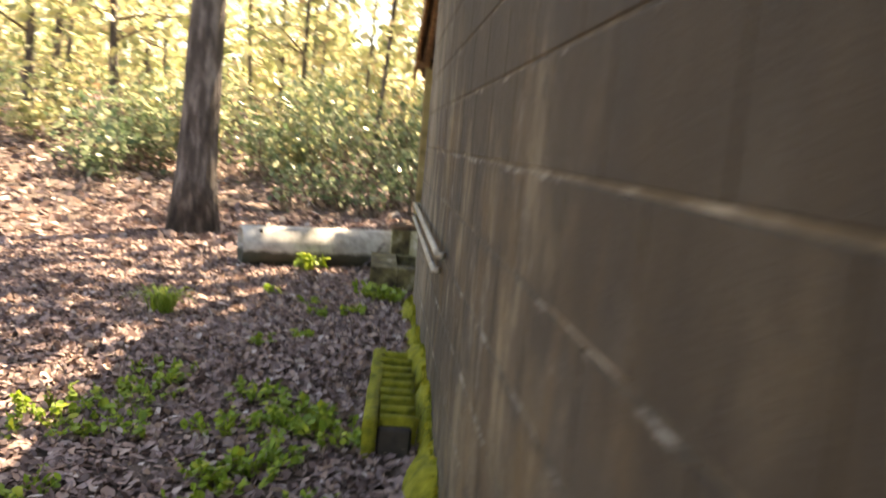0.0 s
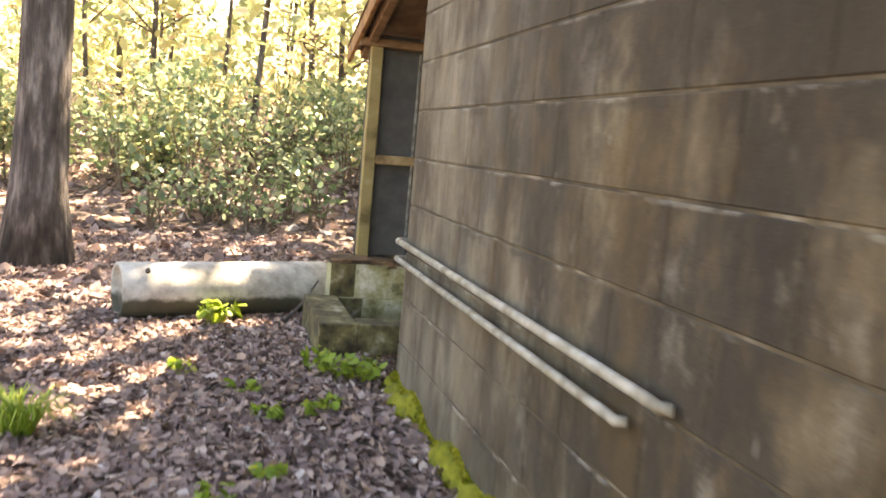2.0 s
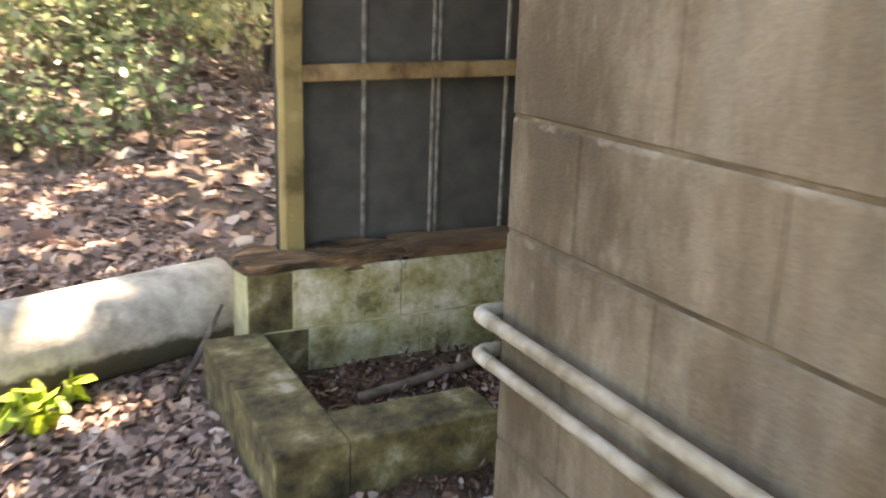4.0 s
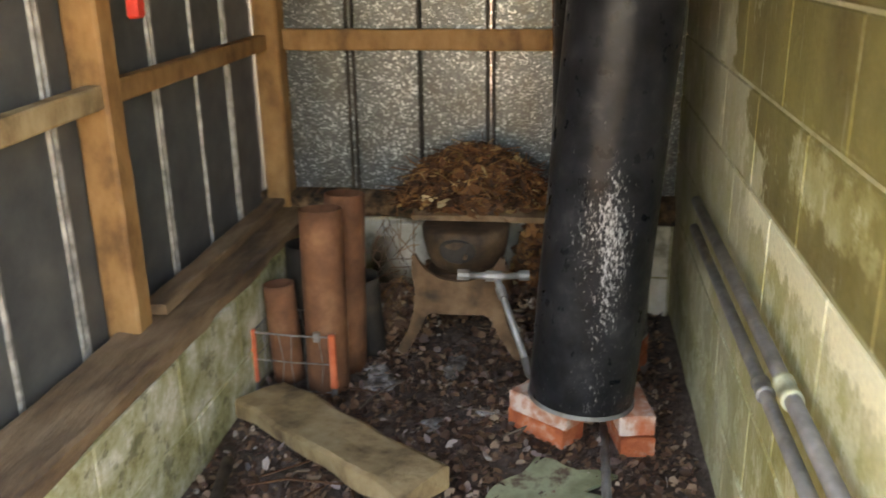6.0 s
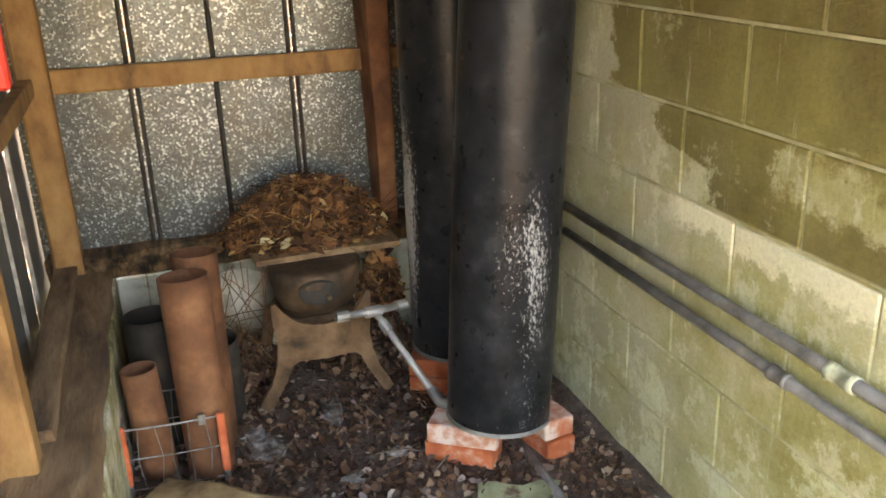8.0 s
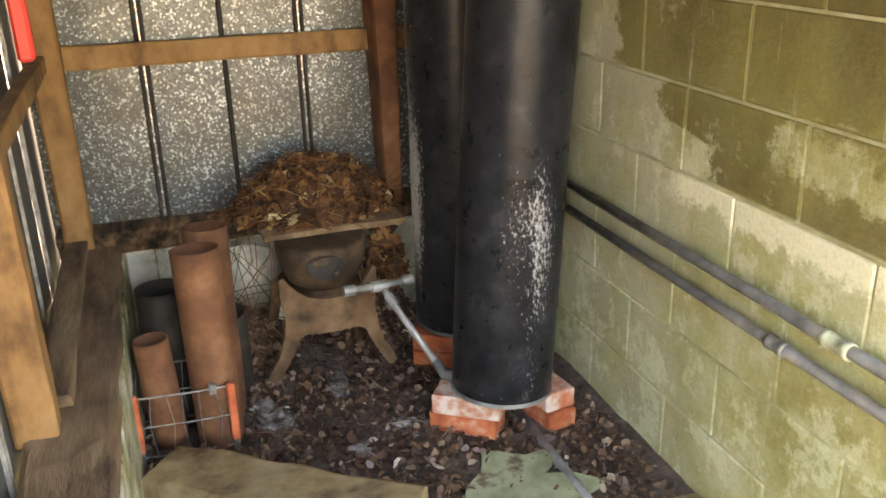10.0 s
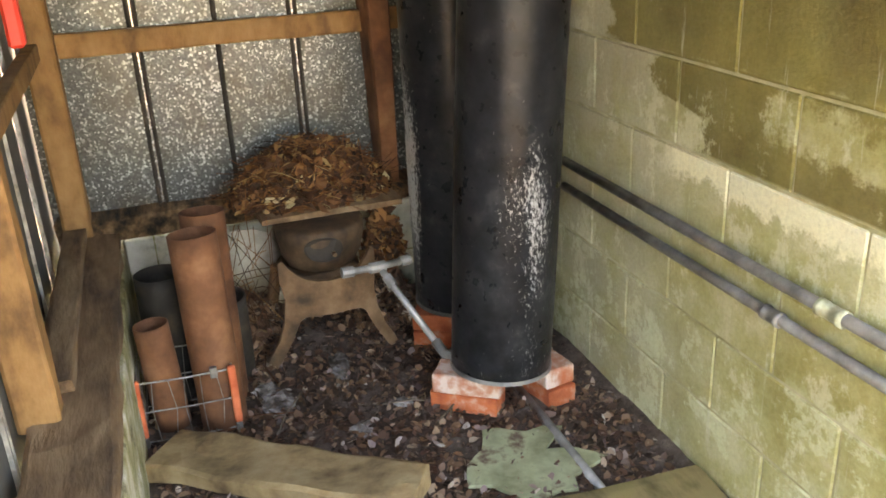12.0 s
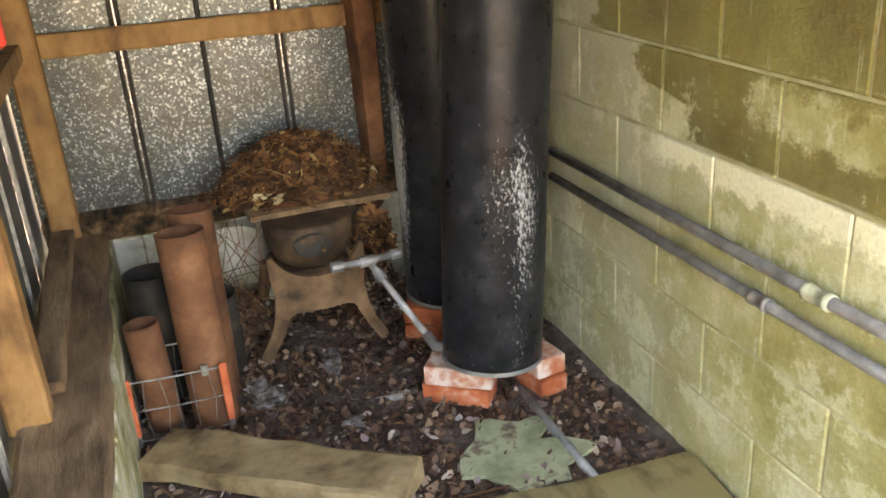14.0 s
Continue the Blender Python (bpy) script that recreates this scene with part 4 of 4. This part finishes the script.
# soil banked against the wall and twigs on the floor
bm = bmesh.new()
rows = []
for i in range(71):
    x = 0.5 + 1.9 * i / 70
    h = 0.032 + 0.02 * noise.noise(Vector((x * 5, 1, 0)))
    w = 0.13 + 0.05 * noise.noise(Vector((x * 4, 7, 0)))
    rows.append([bm.verts.new((x, -0.002 + w * (1 - math.sin(t)), -0.012 + h * math.sin(t) + 0.006 * noise.noise(Vector((x * 25, t * 4, 0))))) for t in (0, 0.4, 0.8, 1.2, 1.57)])
for r0, r1 in zip(rows, rows[1:]):
    for i in range(4):
        bm.faces.new((r0[i], r0[i + 1], r1[i + 1], r1[i]))
bmesh.ops.recalc_face_normals(bm, faces=bm.faces)
solo("soil_bank", bm, M_GROUND, "dark loose soil banked against the wall foot", "soil", "stuff", True)
for i in range(22):
    bm = bmesh.new()
    p = Vector((random.uniform(0.95, 2.0), random.uniform(0.45, 1.2), 0.014))
    t = random.uniform(0, 6.28)
    d = Vector((math.cos(t), math.sin(t), 0)) * random.uniform(0.04, 0.13)
    rod(bm, [p - d, p + Vector((random.uniform(-.02, .02), random.uniform(-.02, .02), 0.012)), p + d + Vector((0, 0, 0.004))], 0.003, 6, 0.001)
    solo("twig", bm, M_TWIG if i % 3 else M_STRAW, "thin dry twig on the leafy floor", "twig", group="twigs on the floor")

# ---- outside things ----
ob = thing("concrete_pipe", (-0.7, 1.55, -0.03), "pale grey concrete pipe lying among dead leaves", "pipe")
a, b = Vector((-0.13, 1.74, 0.135)), Vector((-1.31, 1.36, 0.125))
bm = hollow(a, b, 0.16, 0.03, 40, 0.004)
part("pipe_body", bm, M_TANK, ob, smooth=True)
d = (b - a).normalized()
bm = bmesh.new()
rod(bm, [a + d * 0.03, a + d * 0.05], 0.131, 30)
part("end_cap", bm, M_TANK, ob)
bm = bmesh.new()
rod(bm, [b - d * 0.05, b - d * 0.03], 0.131, 30)
part("end_cap", bm, M_TANK, ob)
bm = bmesh.new()
c = a.lerp(b, 0.87) + Vector((0.01, -0.12, 0.125))
rod(bm, [c, c + Vector((0, -0.012, 0.012))], 0.014, 12)
part("plug", bm, M_SOOT, ob, "dark round plug")
bm = bmesh.new()
rod(bm, [(-0.19, 1.46, 0.22), (-0.3, 1.36, 0.08), (-0.42, 1.28, -0.03)], 0.012, 8, 0.004, radii=[0.007, 0.009, 0.012])
solo("leaning_stick", bm, M_BARK, "weathered grey stick leaning on the concrete pipe", "stick")

# moss-covered finned radiator by the wall
ob = thing("mossy_radiator", (-0.13, -1.9, -0.1), "moss-covered ribbed iron radiator lying beside the wall", "radiator")
y0, y1 = -2.38, -1.45
part("side_rail", beam((-0.235, y0, -0.075), (-0.205, y1, -0.02), 0.055, 0.17, 0.012, 0.04, seed=31), M_MOSS, ob, smooth=True)
bm = bmesh.new()
box(bm, (-0.205, y0 + 0.01, -0.17), (-0.075, y0 + 0.05, -0.02), 0.01)
part("end_plate", bm, M_SOOT, ob, "dark mossy end plate")
for i in range(9):
    y = y0 + 0.06 + i * 0.1
    part("rib", beam((-0.2, y, -0.045 + i * 0.006), (-0.06, y + 0.01, -0.05 + i * 0.006), 0.034, 0.12, 0.008, 0.03, seed=i), M_MOSS, ob, smooth=True)

# moss along the foot of the wall
n = 9000
yy = rng.uniform(-5.2, -0.02, n)
width = 0.085 + 0.05 * np.sin(yy * 3.1) * np.sin(yy * 7.7)
hh = rng.uniform(0, 1, n) ** 0.8
zb = ground_z(np.full(n, -0.1), yy)
c = np.stack([-0.006 - (1 - hh) * width * rng.uniform(0.2, 1.0, n), yy, zb - 0.02 + hh * (0.115 + 0.05 * np.sin(yy * 2.3) + 0.03 * np.sin(yy * 11))], 1)
u, v = spread(n, 0.013, 0.0)
tagged(new("wall_moss", quads("wall_moss", c, u, v, M_MOSSBLADE)), "yellow-green moss growing along the foot of the wall", "moss", kind="stuff")
bm = bmesh.new()
rows = []
for i in range(161):
    y = -5.2 + 5.18 * i / 160
    zb = float(ground_z(-0.1, y))
    h = 0.10 + 0.05 * math.sin(y * 2.3) + 0.03 * math.sin(y * 11) + 0.03 * noise.noise(Vector((y * 9, 0, 0)))
    w = 0.07 + 0.045 * math.sin(y * 3.1) * math.sin(y * 7.7) + 0.02 * noise.noise(Vector((y * 13, 3, 0)))
    rows.append([bm.verts.new((-0.002 - w * math.cos(t), y, zb - 0.03 + (h + 0.02) * math.sin(t) + 0.008 * noise.noise(Vector((y * 30, t * 3, 1))))) for t in (0, 0.4, 0.8, 1.2, 1.57)])
for r0, r1 in zip(rows, rows[1:]):
    for i in range(4):
        bm.faces.new((r0[i], r0[i + 1], r1[i + 1], r1[i]))
bmesh.ops.recalc_face_normals(bm, faces=bm.faces)
solo("moss_bank", bm, M_MOSS, "bank of yellow-green moss along the wall foot", "moss", "stuff", True)


def herb(at, spreadr, n, leaf, height, label, m=None, name="herb"):
    m = m or M_FERN
    x, y = at
    z = float(ground_z(x, y))
    ob = thing(name, (x, y, z), label, "plant", "green plants")
    bm = bmesh.new()
    cs = []
    for i in range(max(4, n // 9)):
        t, r = random.uniform(0, 6.28), spreadr * math.sqrt(random.random())
        tip = Vector((x + r * math.cos(t), y + r * math.sin(t), z + height * random.uniform(0.5, 1)))
        foot = Vector((x + 0.6 * r * math.cos(t), y + 0.6 * r * math.sin(t), z - 0.01))
        rod(bm, [foot, foot.lerp(tip, 0.5) + Vector((0, 0, 0.15 * height)), tip], 0.0015, 4)
        for j in range(9):
            f = 0.35 + 0.65 * j / 8
            cs.append(foot.lerp(tip, f) + Vector((random.uniform(-1, 1), random.uniform(-1, 1), random.uniform(-.3, .6))) * leaf * 0.9)
    tagged(part("stem", bm, M_FERN, ob), kind="stuff")
    u, v = spread(len(cs), leaf, 0.6)
    leaves = new("leaves", quads("leaves", np.array(cs) - np.array([x, y, z]), u, v, m))
    leaves.parent = ob
    return ob


herb((-0.17, 0.10), 0.13, 140, 0.022, 0.12, "bright green fern at the corner of the wall")
herb((-0.30, 0.28), 0.12, 90, 0.02, 0.12, "bright green fern beside the threshold wall")
herb((-0.36, -0.35), 0.1, 60, 0.02, 0.07, "small green herb among dead leaves")
for i in range(13):
    herb((random.uniform(-0.8, -0.27), random.uniform(-2.95, -1.9)), 0.15, 150, 0.017, 0.085, "low bright green broad-leaved herbs among dead leaves")
for i in range(12):
    herb((random.uniform(-1.75, -0.8), random.uniform(-3.1, -1.7)), 0.18, 150, 0.016, 0.07, "low yellow-green herbs among dead leaves", M_FERN)
for i in range(5):
    herb((random.uniform(-1.2, -0.5), random.uniform(-1.2, 0.4)), 0.09, 50, 0.02, 0.06, "small green herb among dead leaves")
herb((-0.75, 1.28), 0.14, 70, 0.03, 0.14, "yellow-green seedling in front of the concrete pipe")

# grass tuft
ob = thing("grass_tuft", (-1.45, -0.5, float(ground_z(-1.45, -0.5))), "tuft of long green grass on the forest floor", "grass")
bm = bmesh.new()
for i in range(110):
    t, r = random.uniform(0, 6.28), random.uniform(0.08, 0.22)
    p = Vector((-1.45 + random.uniform(-.05, .05), -0.5 + random.uniform(-.05, .05), ob.location.z - 0.01))
    d = Vector((math.cos(t), math.sin(t), 0))
    s = Vector((-d.y, d.x, 0)) * 0.004
    pts = [p, p + d * r * .4 + Vector((0, 0, .12)), p + d * r * .8 + Vector((0, 0, .15)), p + d * r * 1.2 + Vector((0, 0, .11))]
    vs = [(bm.verts.new(q - s * k), bm.verts.new(q + s * k)) for q, k in zip(pts, (1, .9, .6, .15))]
    for (a0, a1), (b0, b1) in zip(vs, vs[1:]):
        bm.faces.new((a0, a1, b1, b0))
tagged(part("blade", bm, M_FERN, ob), kind="stuff")

# ---- leaf litter ----
def litter(name, n, x0, x1, y0, y1, leaf, m, label, keep=None, lift=0.008):
    x, y = rng.uniform(x0, x1, n), rng.uniform(y0, y1, n)
    if keep is not None:
        k = keep(x, y)
        x, y = x[k], y[k]
    n = len(x)
    u, v = spread(n, leaf, 0.72)
    c = np.stack([x, y, ground_z(x, y) + lift + rng.uniform(0, 0.012, n)], 1)
    return tagged(new(name, quads(name, c, u, v, m)), label, "dead leaves", kind="stuff")


litter("leaf_litter", 85000, -3.2, -0.03, -5.5, 4.5, 0.021, M_LITTER, "brown-grey dead leaves covering the forest floor", lambda x, y: ~((x > -0.3) & (y > 0.5) & (y < 1.35)))
litter("far_leaf_litter", 60000, -14, 10, 1.6, 22, 0.055, M_LITTER, "sunlit brown dead leaves under the trees", lambda x, y: ~((x > -0.2) & (y < 1.6)), 0.01)
litter("side_leaf_litter", 15000, -14, -3.2, -9, 2, 0.05, M_LITTER, "sunlit dead leaves beside the building")
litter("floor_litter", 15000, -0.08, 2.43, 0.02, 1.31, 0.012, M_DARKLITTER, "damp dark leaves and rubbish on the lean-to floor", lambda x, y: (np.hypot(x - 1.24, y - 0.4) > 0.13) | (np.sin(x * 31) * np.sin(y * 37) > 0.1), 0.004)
litter("pale_scraps", 330, 0.2, 2.2, 0.1, 1.25, 0.014, M_LITTER, "pale curled leaf scraps on the lean-to floor", None, 0.012)


# ---- trees ----
def tree(at, r, height, label, sides=20, lean=(0, 0), limbs=0, crown=0, m=None, leafsize=0.08, name="tree", crown_r=1.2):
    x, y = at
    z = float(ground_z(x, y))
    ob = thing(name, (x, y, z), label, "tree", "forest trees")
    bm = bmesh.new()
    n = 14
    pts, rad = [], []
    for i in range(n + 1):
        f = i / n
        pts.append((x + lean[0] * f * height + 0.35 * r * math.sin(f * 5 + x), y + lean[1] * f * height + 0.35 * r * math.cos(f * 4 + y), z - 0.08 + f * height))
        rad.append(r * (1 + 0.45 * math.exp(-f * height / 0.3)) * (1 - 0.6 * f))
    rod(bm, pts, r, sides, r * 0.12, True, rad)
    part("trunk", bm, M_BARK, ob, smooth=True)
    cs = []
    for i in range(limbs):
        f = random.uniform(0.3, 0.95)
        p = Vector(pts[int(f * n)])
        t = random.uniform(0, 6.28)
        ln = crown_r * random.uniform(0.5, 1.1)
        q = p + Vector((math.cos(t) * ln, math.sin(t) * ln, ln * random.uniform(0.1, 0.6)))
        mid = p.lerp(q, 0.5) + Vector((0, 0, 0.08 * ln))
        bm = bmesh.new()
        rod(bm, [p, mid, q], 0.02, 6, 0.004, True, [r * 0.28 + 0.004, r * 0.18 + 0.003, 0.003])
        part("limb", bm, M_TWIG, ob, smooth=True)
        for j in range(crown // max(1, limbs)):
            s = p.lerp(q, random.uniform(0.3, 1.1))
            cs.append(s + Vector((random.gauss(0, 1), random.gauss(0, 1), random.gauss(0, 0.8))) * crown_r * 0.28)
    if cs:
        u, v = spread(len(cs), leafsize, 0.3)
        cr = new("crown", quads("crown", np.array([c[:] for c in cs]) - np.array([x, y, z]), u, v, m or M_LEAF2))
        cr.parent = ob
    return ob


# trees added behind the siding, in the sun's path, to dapple the ground
for x, y in ((2.3, 4.7), (3.3, 6.4), (1.7, 7.4)):
    tree((x, y), 0.12, 9.5, "tall tree added to dapple the sun, with a loose yellow-green crown", 12, (0, 0), 12, 700, M_LEAF2, 0.11, crown_r=2.1)
# extra tree out of view, placed so its crown shades the near ground
tree((1.25, 2.75), 0.13, 9.0, "added tree out of view whose crown shades the ground", 14, (0, 0), 16, 2000, M_LEAF2, 0.12, crown_r=2.7)
tree((-1.96, 3.1), 0.19, 9.0, "thick grey-barked tree trunk beside the building", 28, (0.006, 0.0), 5, 0, crown_r=1.0)
# more trees added behind the building to break up the sunlight
for x, y in ((6.0, 6.5), (8.5, 4.0), (5.0, 10.0), (9.0, 9.0), (3.0, 13.0)):
    tree((x, y), 0.16, 11.0, "tall tree added to dapple the sun, with a loose yellow-green crown", 12, (0, 0), 12, 900, M_LEAF2, 0.2, crown_r=2.6)
for i in range(26):
    x, y = random.uniform(-9, 6), random.uniform(7, 20)
    if -3 < x < -1.2 and y < 8:
        continue
    tree((x, y), random.uniform(0.03, 0.11), random.uniform(4, 8), "slender young forest tree with yellowing leaves", 10, (random.uniform(-.06, .06), random.uniform(-.04, .04)), 9, 620, M_LEAF2, 0.08, crown_r=1.5)


def shrub(at, r, h, n, m, leaf, label):
    x, y = at
    z = float(ground_z(x, y))
    ob = thing("shrub", (x, y, z), label, "shrub", "forest undergrowth")
    cs = []
    for i in range(7):
        t = random.uniform(0, 6.28)
        q = Vector((x + r * math.cos(t) * random.uniform(.3, 1), y + r * math.sin(t) * random.uniform(.3, 1), z + h * random.uniform(.6, 1)))
        p = Vector((x + random.uniform(-.1, .1), y + random.uniform(-.1, .1), z - 0.03))
        bm = bmesh.new()
        rod(bm, [p, p.lerp(q, .5) + Vector((0, 0, .1 * h)), q], 0.01, 6, 0, True, [0.012, 0.008, 0.003])
        part("stem", bm, M_TWIG, ob)
        for j in range(n // 7):
            cs.append(p.lerp(q, random.uniform(.35, 1.1)) + Vector((random.gauss(0, 1), random.gauss(0, 1), random.gauss(0, .7))) * r * .26)
    u, v = spread(len(cs), leaf, 0.4)
    cr = new("leaves", quads("leaves", np.array([c[:] for c in cs]) - np.array([x, y, z]), u, v, m))
    cr.parent = ob
    return ob


for i in range(44):
    x, y = random.uniform(-8, 5), random.uniform(5.6, 13)
    if -3.2 < x < -1.5 and y < 6:
        continue
    shrub((x, y), random.uniform(0.5, 0.9), random.uniform(0.6, 1.6), 430, M_LEAF if random.random() < 0.62 else M_LEAF2, 0.05, "leafy green undergrowth shrub in the wood")
for i in range(13):
    shrub((-3.6 + 0.36 * i + random.uniform(-.15, .15), random.uniform(5.8, 7.8)), random.uniform(0.45, 0.75), random.uniform(0.7, 1.5), 340, M_LEAF, 0.04, "airy green-leaved undergrowth shrub on the leafy slope")
for i in range(6):
    shrub((-1.3 + 0.3 * i, random.uniform(4.7, 5.5)), random.uniform(0.3, 0.45), random.uniform(0.4, 0.75), 200, M_LEAF, 0.035, "low airy green seedling shrub on the leafy slope")
for i in range(14):
    shrub((random.uniform(-12, -5), random.uniform(-8, 4)), 0.8, 1.4, 500, M_LEAF2, 0.07, "leafy shrub at the edge of the clearing")
# far wood
n = 22000
x, y = rng.uniform(-22, 16, n), rng.uniform(16, 30, n)
zz = ground_z(x, y) + rng.uniform(0, 1, n) ** 1.2 * (3.6 + 1.6 * np.sin(x * 0.7) + 1.2 * np.sin(x * 1.9))
u, v = spread(n, 0.15, 0.3)
tagged(new("far_woods", quads("far_woods", np.stack([x, y, zz], 1), u, v, M_LEAF2)), "sunlit yellow-green foliage of the distant wood", "woods", kind="stuff")

# ---- wall blocks ----
def block_mesh(sx, sy, sz):
    bm = bmesh.new()
    box(bm, (-sx / 2, -sy / 2, -sz / 2), (sx / 2, sy / 2, sz / 2), 0.0035)
    return bm


BLOCKS = {}


def block(parent, a, b, m):
    """One block between two corners, sharing meshes of the same size."""
    s = tuple(round(q - p, 3) for p, q in zip(a, b))
    if (s, m.name) not in BLOCKS:
        BLOCKS[s, m.name] = mesh_of(block_mesh(*s), "block", m)
    ob = new("block", BLOCKS[s, m.name])
    ob.location = [(p + q) / 2 for p, q in zip(a, b)]
    ob.parent = parent
    return ob


G, V = 0.0035, 0.0025
for i in range(15):
    z0, z1 = Z0 + i * C + G, Z0 + (i + 1) * C - G
    odd = i % 2
    # long face of the building
    y, ln = 0.0, 0.2032 if odd else 0.4064
    while y > -7.3:
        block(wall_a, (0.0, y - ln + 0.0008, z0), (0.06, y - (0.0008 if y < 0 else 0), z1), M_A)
        y, ln = y - ln, 0.4064
    # green face inside the lean-to
    x, ln = 0.06, 0.347 if odd else 0.14
    while x < 3.0:
        block(wall_b, (x + V, -0.06, z0), (x + ln - V, 0.0, z1), M_B)
        x, ln = x + ln, 0.4064

for i in range(3):
    z1 = LOWTOP - i * C - G
    z0 = LOWTOP - (i + 1) * C + G
    x = -0.14
    first = 0.2032 if i % 2 else 0.15
    while x < XB - 0.05:
        ln = min(first, XB - 0.002 - x)
        block(low_wall, (x + V, YW, z0), (x + ln - V, YW + 0.19, z1), M_STUB if x < -0.1 else M_LOW)
        x += ln
        first = 0.4064 if i % 2 or x > 0.1 else 0.385
    y = 0.01
    first = 0.2 if i % 2 else 0.4064
    while y < YW - 0.06:
        ln = min(first, YW - y)
        block(low_wall_e, (XB, y + V, z0), (XB + 0.19, y + ln - V, z1), M_LIMEWASH)
        y += ln
        first = 0.4064
for z0, z1 in ((-0.24, -0.045), (-0.037, 0.16)):
    block(stub, (-0.285, 0.93, z0), (-0.095, YW - 0.002, z1), M_STUB)
    block(stub, (-0.285, 0.522, z0), (-0.095, 0.926, z1), M_STUB)
    block(stub, (-0.093, 0.525, z0), (0.33, 0.70, z1), M_STUB)
